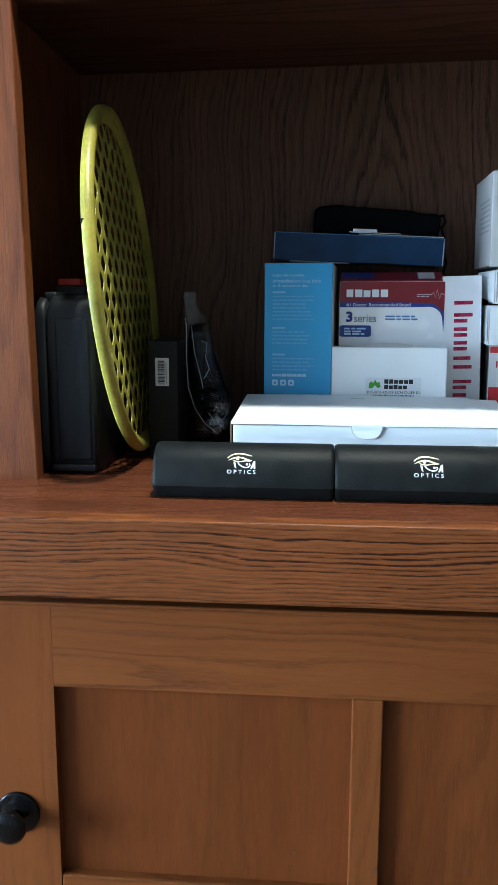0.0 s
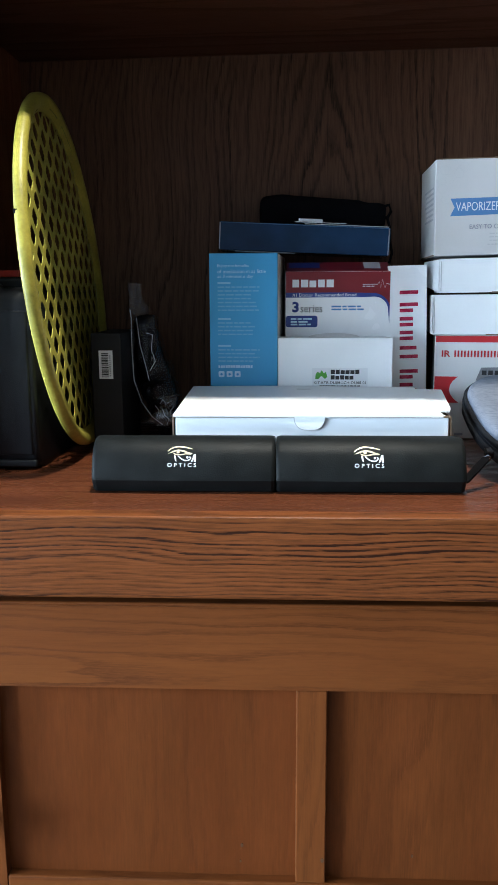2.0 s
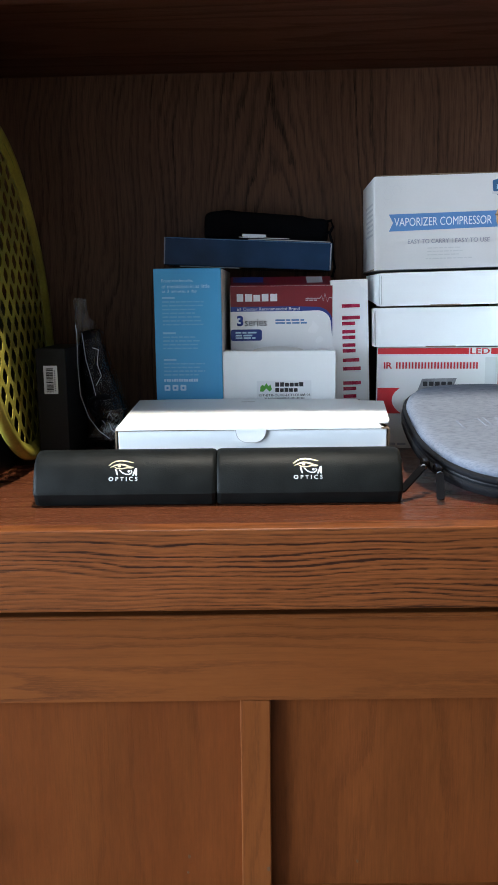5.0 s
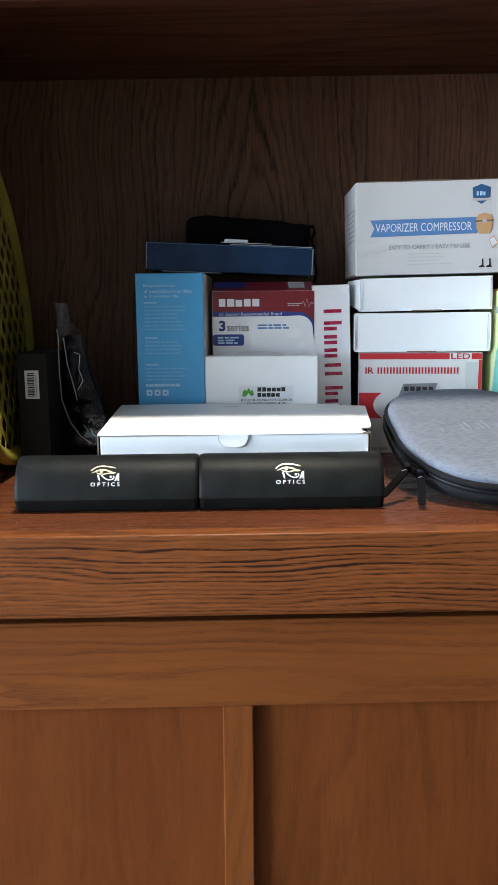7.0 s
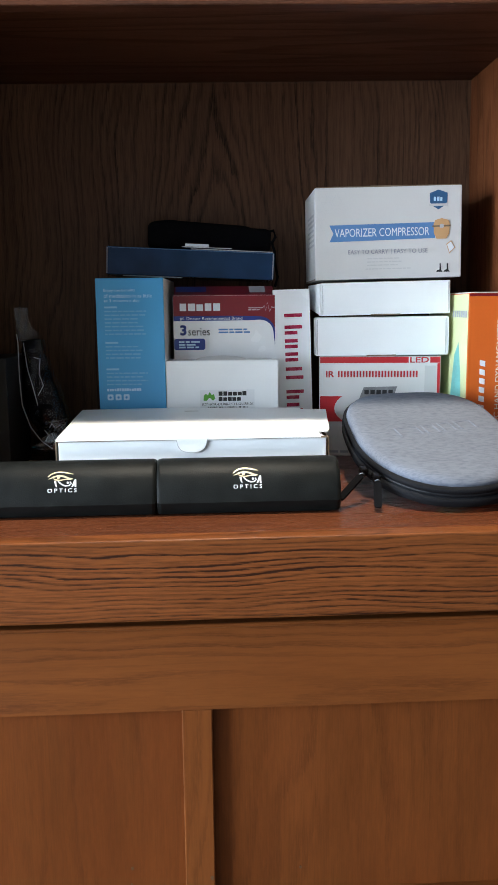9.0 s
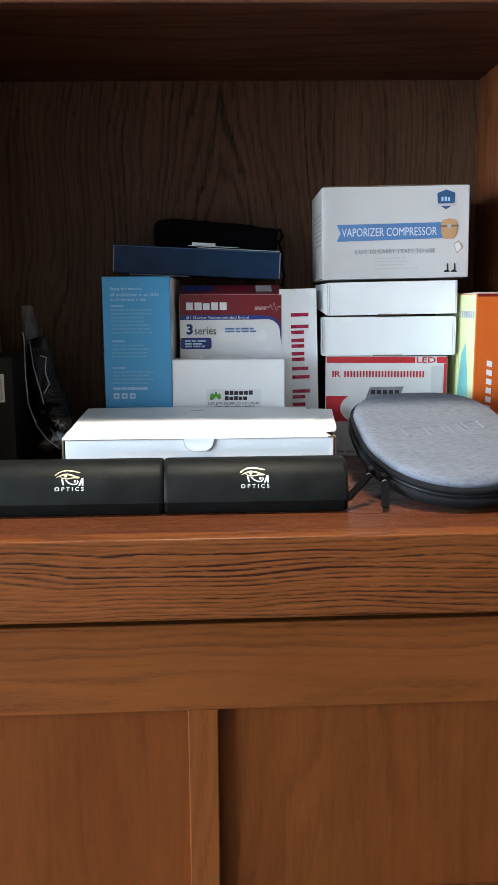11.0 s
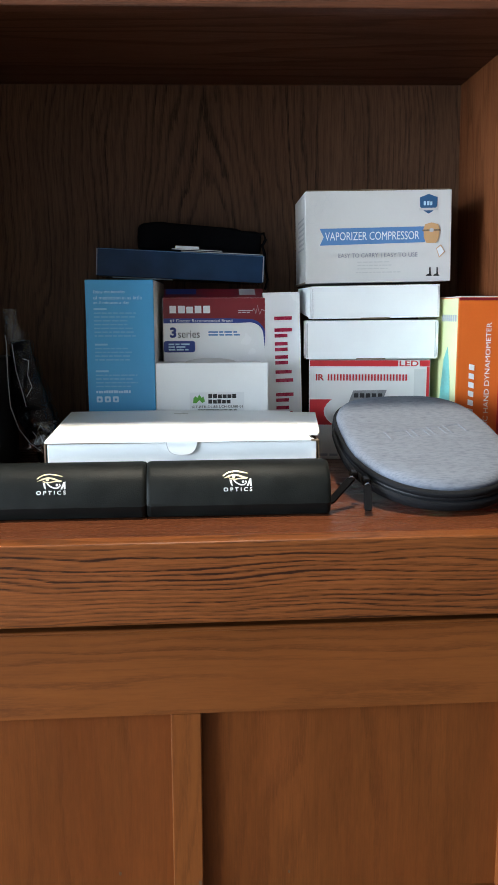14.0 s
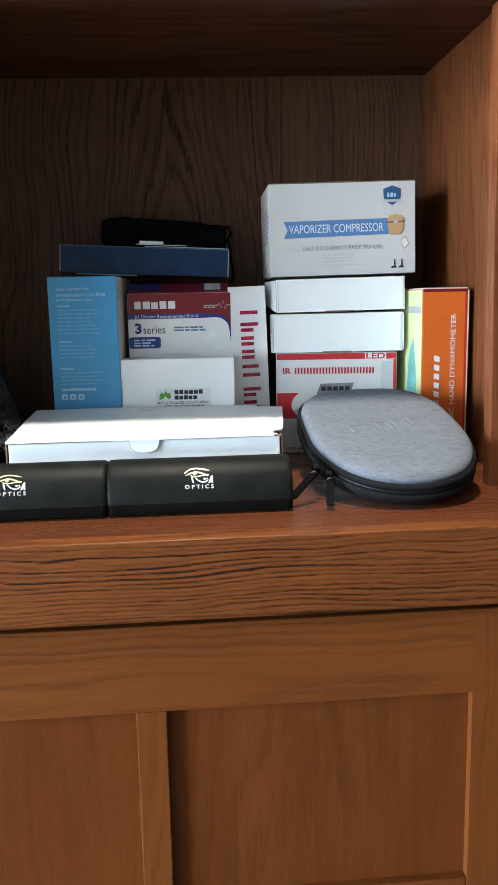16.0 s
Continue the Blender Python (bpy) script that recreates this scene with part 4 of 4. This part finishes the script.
t, w, fy = carton("compressor_carton", 0.186, 0.367, 0.962, 1.1215, 0.110, 0.116, CARD_CREAM, "white card box with a blue ribbon print on a stack", yaw=-1.5, roll=-1.0, seed=13)
x0, x1, H = -w / 2, w / 2, 0.110
rib = [(x0 + 0.0175, H - 0.0445), (x0 + 0.1480, H - 0.0435), (x0 + 0.1480, H - 0.0625), (x0 + 0.0175, H - 0.0645), (x0 + 0.0225, H - 0.0545)]
print_shape(t, "ribbon_print", rib, RIBBON_BLUE, fy - INK)
lettering(t, "lettering", "VAPORIZER COMPRESSOR", PRINT_WHITE, on_front(fy - 2 * INK), x0 + 0.0240, x0 + 0.1410, H - 0.0588, H - 0.0489)
lettering(t, "lettering", "EASY TO CARRY", PRINT_INKGREY, on_front(fy - INK), x0 + 0.0405, x0 + 0.0900, H - 0.0797, H - 0.0745)
lettering(t, "lettering", "EASY TO USE", PRINT_INKGREY, on_front(fy - INK), x0 + 0.0975, x0 + 0.1390, H - 0.0797, H - 0.0745)
print_bar(t, "divider", x0 + 0.0936, x0 + 0.0941, H - 0.0800, H - 0.0742, PRINT_SLATE, fy - 2 * INK)
part("small_print", bars_bm(fine_rows(x0 + 0.064, x0 + 0.112, [H - 0.0860, H - 0.0900, H - 0.0940], 0.0013, 21) + fine_rows(x0 + 0.062, x0 + 0.118, [H - 0.0985], 0.0013, 22), fy), PRINT_FAINTGREY, t)
shield = [(x1 - 0.0400, H - 0.0090), (x1 - 0.0290, H - 0.0050), (x1 - 0.0180, H - 0.0090), (x1 - 0.0185, H - 0.0200), (x1 - 0.0225, H - 0.0245), (x1 - 0.0290, H - 0.0285), (x1 - 0.0355, H - 0.0245), (x1 - 0.0395, H - 0.0200)]
print_shape(t, "shield_mark", shield, SHIELD_BLUE, fy)
part("shield_print", bars_bm(word_rows(x1 - 0.0350, x1 - 0.0230, H - 0.0185, H - 0.0135, 3, 0.35, 2), fy - INK), PRINT_PALE, t)
print_bar(t, "shield_ribbon", x1 - 0.0405, x1 - 0.0175, H - 0.0245, H - 0.0215, PRINT_FAINTGREY, fy - INK)
print_shape(t, "tan_patch", [(x1 - 0.0350, H - 0.0460), (x1 - 0.0330, H - 0.0410), (x1 - 0.0250, H - 0.0390), (x1 - 0.0170, H - 0.0410), (x1 - 0.0150, H - 0.0460), (x1 - 0.0155, H - 0.0570), (x1 - 0.0190, H - 0.0635), (x1 - 0.0310, H - 0.0635), (x1 - 0.0345, H - 0.0570)], PRINT_TAN, fy - 2 * INK)
print_shape(t, "brown_strip", [(x1 - 0.0365, H - 0.0475), (x1 - 0.0140, H - 0.0470), (x1 - 0.0140, H - 0.0490), (x1 - 0.0365, H - 0.0495)], CARD_BROWN, fy - 3 * INK)
print_shape(t, "grey_spot", rounded(x1 - 0.0275, x1 - 0.0225, H - 0.0505, H - 0.0460, 0.0015, 3), PRINT_GREY, fy - 4 * INK)
print_shape(t, "tan_patch", [(x1 - 0.0190, H - 0.0700), (x1 - 0.0130, H - 0.0655), (x1 - 0.0075, H - 0.0745), (x1 - 0.0150, H - 0.0815)], PRINT_TAN, fy - INK)
print_shape(t, "white_patch", [(x1 - 0.0180, H - 0.0705), (x1 - 0.0132, H - 0.0672), (x1 - 0.0087, H - 0.0743), (x1 - 0.0148, H - 0.0798)], PRINT_WHITE, fy - 2 * INK)
for fx in (x1 - 0.0310, x1 - 0.0220):
    print_shape(t, "dark_patch", [(fx + 0.0040, H - 0.0930), (fx + 0.0055, H - 0.0930), (fx + 0.0060, H - 0.1010), (fx + 0.0080, H - 0.1035), (fx, H - 0.1035), (fx + 0.0010, H - 0.1015), (fx + 0.0040, H - 0.1005)], PRINT_DARK, fy)
bm = bmesh.new()
for i, (u, v) in enumerate(((0.010, 0.012), (0.021, 0.007), (0.027, 0.016), (0.016, 0.022), (0.033, 0.009), (0.008, 0.033), (0.012, 0.045))):
    for a in range(6):
        p, q = [(x0 + u + 0.0055 * math.cos(radians(60 * k)), H - v + 0.0055 * math.sin(radians(60 * k))) for k in (a, a + 1)]
        dx, dz = (q[1] - p[1]) * 0.06, -(q[0] - p[0]) * 0.06
        merge(bm, prism_bm([p, q, (q[0] + dx, q[1] + dz), (p[0] + dx, p[1] + dz)], INK, on_front(fy - INK)))
part("lattice_print", bm, PRINT_GHOST, t)
part("top_flap", box_bm(x0 + 0.002, x1 - 0.002, -0.0565, -0.0555, H - 0.0003, H + 0.0014), CARD_BROWN, t)
part("top_tab", box_bm(-0.022, 0.024, -0.0580, -0.056, H - 0.0002, H + 0.0016), CARD_BROWN, t)
for i in range(7):
    part("side_print", prism_bm([(-0.048, 0.078 - 0.006 * i), (0.02 - 0.006 * (i % 3), 0.078 - 0.006 * i), (0.02 - 0.006 * (i % 3), 0.0805 - 0.006 * i), (-0.048, 0.0805 - 0.006 * i)], INK, lambda u, v, d: Vector((x0 - 0.0005 - d, u, v))), PRINT_GREY, t)
part("side_seam", box_bm(x0 - 0.0009, x0 - 0.0003, -0.056, 0.056, 0.0, 0.0016), CARD_BROWN, t)

# orange instrument carton
t, w, fy = carton("instrument_carton", 0.3550, 0.4110, 0.886, ZS, 0.2030, 0.165, ORANGE, "upright orange card box with a pale green side", yaw=0.0, seed=14)
sd = lambda u, v, d: Vector((-w / 2 - 0.0004 - d, u, v))
part("side_sheet", prism_bm([(-0.0818, 0.001), (0.0818, 0.001), (0.0818, 0.202), (-0.0818, 0.202)], INK, sd), PALE_GREEN, t, "pale yellow-green printed side of the box")
sd2 = lambda u, v, d: Vector((-w / 2 - 0.0008 - d, u, v))
part("aqua_shape", prism_bm([(-0.070, 0.02), (-0.035, 0.02), (-0.024, 0.08), (-0.036, 0.13), (-0.050, 0.145), (-0.060, 0.11)], INK, sd2), AQUA, t)
word_bars(t, PRINT_SLATE, [(-0.078 + 0.008 * i, -0.0725 + 0.008 * i, 0.175, 0.183) for i in range(7)], sd2)
up = lambda u, v, d: Vector((-v, fy - d, u))
for i in range(8):
    a = 0.044 + 0.0105 * i
    part("name_bar", prism_bm([(a, 0.0066), (a + 0.0066, 0.0066), (a + 0.0084, 0.0132), (a + 0.0018, 0.0132)], INK, up), PRINT_WHITE, t)
print_bar(t, "red_edge", w / 2 - 0.0052, w / 2 - 0.0023, 0.001, 0.202, BRIGHT_RED, fy)
print_bar(t, "red_edge", -w / 2 + 0.0004, w / 2 - 0.0024, 0.1995, 0.2026, CARD_RED, fy)
part("top_flap", box_bm(-w / 2 + 0.002, w / 2 - 0.002, -0.0825, 0.06, 0.2031, 0.2044, 0.0004), CARD_GREY, t, "pale closing flap on top of the box")
lettering(t, "lettering", "ELECTRONIC HAND DYNAMOMETER", PRINT_WHITE, up, 0.004, 0.174, -0.0120, -0.0060)
part("edge_strip", box_bm(w / 2 - 0.0022, w / 2 - 0.0006, fy - INK, fy + 0.0001, 0.002, 0.201), PALE_GREEN, t)

# zipped headband case
zc = thing("zipped_case", pose(0.2815, 0.663, ZS, 16.0, 0, 0), "grey heather fabric zipped case with black trim, tilted against the boxes", "case")


def outline(s, n=72):
    pts, turn = [], radians(3)
    for i in range(n):
        a = 2 * math.pi * i / n
        c, q = math.cos(a), math.sin(a)
        e = 0.90 if q < 0 else 0.90 - 0.26 * min(1, q * 3)
        x = math.copysign(abs(c) ** e, c) * 0.0845 * s
        y = math.copysign(abs(q) ** e, q) * 0.1150 * s
        pts.append((x * math.cos(turn) - y * math.sin(turn), 0.1175 + x * math.sin(turn) + y * math.cos(turn)))
    return pts


def shell_bm(levels):
    bm = bmesh.new()
    rows = [[bm.verts.new((x, y, z + (0.0045 if z > 0.008 else 0.0))) for x, y in outline(s)] for s, z in levels]
    for a, b in zip(rows, rows[1:]):
        for i in range(len(a)):
            j = (i + 1) % len(a)
            bm.faces.new((a[i], a[j], b[j], b[i]))
    bm.faces.new(rows[0]), bm.faces.new(rows[-1])
    return bm


part("base_shell", shell_bm([(0.88, 0.0), (0.955, 0.0015), (1.005, 0.0045), (1.012, 0.0095)]), BLACK_RUBBER, zc, "", True)
part("zip_band", shell_bm([(0.990, 0.0095), (1.0, 0.0100), (1.0, 0.0128), (0.990, 0.0133)]), BLACK_PLASTIC, zc, "", True)
part("lid_trim", shell_bm([(1.003, 0.0133), (1.004, 0.0165), (0.990, 0.0186), (0.96, 0.0190)]), BLACK_RUBBER, zc, "", True)
lid = part("lid", shell_bm([(0.968, 0.0180), (0.955, 0.0222), (0.928, 0.0250), (0.875, 0.0264), (0.75, 0.0272), (0.5, 0.0276), (0.2, 0.0277), (0.02, 0.0277)]), FELT, zc, "grey heather fabric lid", True)
em = Matrix.Translation((0.006, 0.118, 0.0318)) @ pose(0, 0, 0, 0, 0, 13)
for a, b in ((-0.046, -0.020), (-0.016, -0.001), (0.003, 0.018), (0.022, 0.042)):
    bm = bmesh.new()
    for u0, u1, y0, y1 in ((a, b, 0.0085, 0.0105), (a, a + 0.0025, -0.009, 0.0085), (b - 0.0025, b, -0.009, 0.0085)):
        merge(bm, box_bm(u0, u1 + 0.0008, y0, y1 + 0.0008, -0.0010, 0.0010, 0.0009, 3))
    bmesh.ops.transform(bm, matrix=em, verts=bm.verts)
    part("embossed_mark", bm, FELT, lid)


def zip_pull(x, y, tip):
    part("zip_slider", box_bm(x - 0.004, x + 0.004, y - 0.006, y + 0.004, 0.0125, 0.0195, 0.0015), BLACK_IRON, zc, "black chromed zip slider")
    p, q = Vector((x, y - 0.006, 0.0165)), Vector(tip)
    part("pull_ring", tube_bm([p + Vector((0.003 * math.cos(a), 0, 0.003 * math.sin(a))) + q * 0.12 for a in [k * 0.6283 for k in range(11)]], 0.0007, 6), STEEL, zc)
    side_ = q.cross(Vector((0, 0, 1))).normalized()
    nrm = side_.cross(q).normalized()
    way = q.normalized()
    part("zip_pull", prism_bm(rounded(-0.0036, 0.0036, 0.12 * q.length, q.length, 0.003, 4), 0.0020, lambda u, v, d: p + side_ * u + way * v + nrm * d), BLACK_CLOTH, zc)


zip_pull(-0.0735, 0.044, (-0.004, -0.030, -0.0140))
zip_pull(-0.0830, 0.058, (-0.028, -0.028, -0.0140))

# moulded tool case at the side
tc_ = thing("tool_case", pose(-0.277, 0.905, ZS), "upright black moulded plastic case with a red tag", "case")
def rounded_case(xa, xb, ya, yb, z1, r, edge):
    """Half of a moulded case: rounded outline in the upright plane, softened rim."""
    bm = prism_bm(rounded(ya, yb, 0, z1, r, 6), xb - xa, lambda u, v, d: Vector((xa + d, u, v)))
    rim = [e for e in bm.edges if abs(e.verts[0].co.x - e.verts[1].co.x) < 1e-6]
    bmesh.ops.bevel(bm, geom=rim, offset=edge, segments=3, profile=0.5, affect="EDGES")
    return bm


bm = rounded_case(-0.030, -0.0185, -0.134, 0.135, 0.184, 0.020, 0.004)
part("case_half", bm, BLACK_PLASTIC, tc_, "", True)
part("case_half", rounded_case(-0.0170, 0.032, -0.135, 0.135, 0.186, 0.020, 0.007), BLACK_PLASTIC, tc_, "", True)
part("raised_panel", box_bm(-0.0085, 0.0270, -0.1368, -0.130, 0.016, 0.163, 0.0022, 3), BLACK_PLASTIC, tc_, "", True)
part("foot_rib", box_bm(-0.0165, 0.0300, -0.1362, -0.130, 0.0035, 0.0110, 0.0016, 2), BLACK_PLASTIC, tc_, "", True)
part("gasket", rounded_case(-0.021, -0.015, -0.131, 0.131, 0.181, 0.018, 0.001), BLACK_RUBBER, tc_)
part("latch", box_bm(-0.024, -0.010, -0.120, -0.085, 0.178, 0.1895, 0.003, 3), BLACK_PLASTIC, tc_, "", True)
part("handle", box_bm(-0.022, 0.012, -0.09, 0.05, 0.184, 0.197, 0.004, 3), BLACK_PLASTIC, tc_)
part("tag", box_bm(-0.0255, -0.001, -0.066, -0.050, 0.1972, 0.2045, 0.001), RED_PLASTIC, tc_, "red plastic tag")

# yellow perforated disc
R = 0.1925
disc = thing("perforated_disc", pose(-0.2380, 0.890, ZS + R + 0.0065, 0, -5.0, 3.5), "round yellow plastic disc with diamond holes leaning on its edge", "disc")
bm = lathe_bm([(R - 0.019, -0.0010), (R - 0.0185, 0.0012), (R - 0.016, 0.0022), (R - 0.0125, 0.0060), (R - 0.007, 0.0080), (R - 0.002, 0.0070), (R, 0.0030), (R, -0.0020), (R - 0.002, -0.0042), (R - 0.006, -0.0042), (R - 0.011, -0.0028), (R - 0.0185, -0.0022)], Matrix.Identity(4), 96)
for f in [f for f in bm.faces if len(f.verts) > 4]:
    bm.faces.remove(f)
side = Matrix.Rotation(radians(90), 4, "Y")
bmesh.ops.transform(bm, matrix=side, verts=bm.verts)
part("rim", bm, YELLOW, disc, "", True)
for a0, a1, wd in ((58, 74, 0.0030), (80, 93, 0.0022), (112, 128, 0.0026), (196, 204, 0.0030)):
    pts = [((R - 0.0145) * math.cos(radians(a)), (R - 0.0145) * math.sin(radians(a))) for a in range(a0, a1 + 1, 2)]
    pts += [((R - 0.0145 + wd) * math.cos(radians(a)), (R - 0.0145 + wd) * math.sin(radians(a))) for a in range(a1 - 2, a0 + 1, -2)]
    part("scuff", prism_bm(pts, 0.0003, lambda u, v, d: Vector((0.0046 + d, u, v))), SCUFF, disc, "dark green scuff on the rim")
# Black blocks give the rim's two cutouts their shade by colour.
for ny, nz_ in ((-1, 0.28), (1, -0.22)):
    part("notch", box_bm(-0.0048, -0.0005, ny * (R - 0.0045) * math.cos(math.asin(nz_)) - 0.0040, ny * (R - 0.0045) * math.cos(math.asin(nz_)) + 0.0046, nz_ * R - 0.0022, nz_ * R + 0.0022, 0.0008), BLACK_RUBBER, disc, "small black block standing in for a shaded cutout in the rim")
A, B = 0.0177, 0.0178   # half diagonals of a cell: level, upright
bm = bmesh.new()
nx, nz = int(R / A) + 2, int(R / B) + 2
for i in range(-nx, nx + 1):
    for j in range(-nz, nz + 1):
        if (i + j) % 2:
            continue
        cx, cz = i * A, j * B
        if math.hypot(cx, cz) > R - 0.0150:
            continue
        outer = [(A, 0), (A / 2, B / 2), (0, B), (-A / 2, B / 2), (-A, 0), (-A / 2, -B / 2), (0, -B), (A / 2, -B / 2)]
        inner = [(0.66 * A, 0), (0.38 * A, 0.34 * B), (0, 0.58 * B), (-0.38 * A, 0.34 * B), (-0.66 * A, 0), (-0.38 * A, -0.34 * B), (0, -0.58 * B), (0.38 * A, -0.34 * B)]
        lay = []
        for h in (0.0004, -0.0004):
            lay.append([[bm.verts.new((h, cx + u, cz + v)) for u, v in ps] for ps in (outer, inner)])
        for k in range(8):
            m2 = (k + 1) % 8
            bm.faces.new((lay[0][0][k], lay[0][0][m2], lay[0][1][m2], lay[0][1][k]))
            bm.faces.new((lay[1][0][k], lay[1][1][k], lay[1][1][m2], lay[1][0][m2]))
            bm.faces.new((lay[0][1][k], lay[0][1][m2], lay[1][1][m2], lay[1][1][k]))
for v in bm.verts:
    f = (R - 0.0105) / max(math.hypot(v.co.y, v.co.z), R - 0.0105)
    v.co.y, v.co.z = v.co.y * f, v.co.z * f
bmesh.ops.remove_doubles(bm, verts=bm.verts, dist=1e-5)
part("mesh_web", bm, YELLOW, disc, "web of diamond holes")

# small black carton with a barcode
t, w, fy = carton("black_carton", -0.2135, -0.1790, 0.883, ZS, 0.1350, 0.11, BLACK_CARD, "small upright black card box with a white barcode", seed=15)
print_bar(t, "barcode_label", -w / 2 + 0.0085, -w / 2 + 0.0245, 0.0830, 0.1155, PRINT_WHITE, fy)
rnd, rows, z = random.Random(3), [], 0.0850
while z < 0.1125:
    b = rnd.choice((0.0005, 0.0008, 0.0012))
    rows.append((-w / 2 + 0.0115, -w / 2 + 0.0195, z, z + b))
    z += b + rnd.choice((0.0005, 0.0008))
part("barcode", bars_bm(rows, fy - INK), PRINT_DARK, t)
part("digit_print", bars_bm([(-w / 2 + 0.0205, -w / 2 + 0.0220, 0.086 + 0.0025 * i, 0.0877 + 0.0025 * i) for i in range(10)], fy - INK), PRINT_SLATE, t)

# clear bag with black cable
bag = thing("plastic_bag", pose(-0.1450, 0.968, ZS), "crumpled clear plastic bag holding black cables", "bag")


def sack_bm(levels, n, crease, seed, cap=False):
    """A slumped sack: levels of height, middle, half width and half depth, with creases."""
    bm = bmesh.new()
    rows = []
    for z, cx, wx, dy in levels:
        row = []
        for i in range(n):
            a = 2 * math.pi * i / n
            p = Vector((cx + wx * math.cos(a), dy * math.sin(a), z))
            q = noise.noise_vector(p * 60 + Vector((seed, 0, 0))) * crease + noise.noise_vector(p * 150 + Vector((seed, 0, 0))) * crease * 0.5
            q.z = max(q.z, 0.0005 - p.z)
            row.append(bm.verts.new(p + q))
        rows.append(row)
    for a, b in zip(rows, rows[1:]):
        for i in range(n):
            bm.faces.new((a[i], a[(i + 1) % n], b[(i + 1) % n], b[i]))
    bm.faces.new(rows[0])
    if cap:
        bm.faces.new(rows[-1])
    return bm


def smooth_levels(keys, count):
    out = []
    for k in range(count):
        z = keys[0][0] + (keys[-1][0] - keys[0][0]) * k / (count - 1)
        for a, b in zip(keys, keys[1:]):
            if z <= b[0] + 1e-9:
                f = (z - a[0]) / (b[0] - a[0])
                out.append(tuple(p + (q - p) * f for p, q in zip(a, b)))
                break
    return out


POUCH = [(0.001, 0.004, 0.008, 0.012), (0.014, 0.002, 0.012, 0.016), (0.031, -0.0005, 0.0185, 0.020), (0.054, -0.004, 0.0290, 0.022), (0.073, -0.008, 0.0260, 0.021), (0.106, -0.0145, 0.0205, 0.017), (0.153, -0.0215, 0.0150, 0.008), (0.165, -0.030, 0.0085, 0.003), (0.190, -0.032, 0.0075, 0.0015)]
film_ = part("film", sack_bm(smooth_levels(POUCH, 26), 30, 0.0050, 2), CLEAR, bag, "crumpled clear plastic film")
film_.visible_shadow = False
part("cable_bundle", sack_bm(smooth_levels([(z, cx, wx * 0.80, dy * 0.72) for z, cx, wx, dy in POUCH[:7]], 24), 32, 0.004, 9, True), BLACK_CLOTH, bag, "black cables packed in the bag", True)
for k, (ox, oz) in enumerate(((0.000, 0.034), (-0.006, 0.060))):
    part("cable", tube_bm([(ox + 0.016 * math.cos(a * 0.45 + k), -0.020 - 0.003 * math.sin(a * 0.9), oz + 0.013 * math.sin(a * 0.45 + k)) for a in range(8)], 0.0028, 8), BLACK_CLOTH, bag, "", True)
part("seam", tube_bm([(-0.036, -0.014, 0.160), (-0.034, -0.018, 0.150), (-0.033, -0.024, 0.110), (-0.031, -0.027, 0.075), (-0.022, -0.028, 0.048), (-0.010, -0.027, 0.030), (0.002, -0.024, 0.020)], 0.0006, 6), PRINT_GREY, bag, "pale welded seam of the bag")
part("seam", tube_bm([(-0.040, -0.010, 0.060), (-0.043, -0.012, 0.040), (-0.038, -0.014, 0.022), (-0.046, -0.016, 0.006)], 0.0005, 6), PRINT_GREY, bag)
fold = part("film_fold", sack_bm(smooth_levels([(0.020, -0.001, 0.012, 0.006), (0.030, 0.002, 0.018, 0.008), (0.044, 0.007, 0.013, 0.007), (0.056, 0.009, 0.009, 0.003)], 12), 20, 0.0085, 31, True), CLEAR_FOLD, bag, "gathered glossy fold of the clear film")
fold.location.y = -0.022
fold.visible_shadow = False
# Pale thin tubes draw the highlights along the film's creases.
CREASE_GLINTS = (
    [(-0.028, -0.016, 0.150), (-0.024, -0.019, 0.118), (-0.017, -0.022, 0.092), (-0.012, -0.024, 0.070)],
    [(-0.016, -0.017, 0.132), (-0.008, -0.020, 0.130), (-0.010, -0.021, 0.112), (-0.005, -0.023, 0.098), (-0.012, -0.024, 0.086)],
    [(0.000, -0.026, 0.046), (0.004, -0.029, 0.052), (0.008, -0.029, 0.046), (0.014, -0.028, 0.050), (0.017, -0.027, 0.043), (0.012, -0.029, 0.036)],
    [(0.003, -0.028, 0.040), (0.006, -0.030, 0.032), (0.011, -0.029, 0.028), (0.008, -0.028, 0.020)],
    [(-0.006, -0.027, 0.044), (-0.001, -0.029, 0.038), (-0.004, -0.028, 0.030)],
)
for points in CREASE_GLINTS:
    part("crease_glint", tube_bm(points, 0.00045, 6), PRINT_SLATE, bag, "pale tube standing in for a highlight along a film crease")
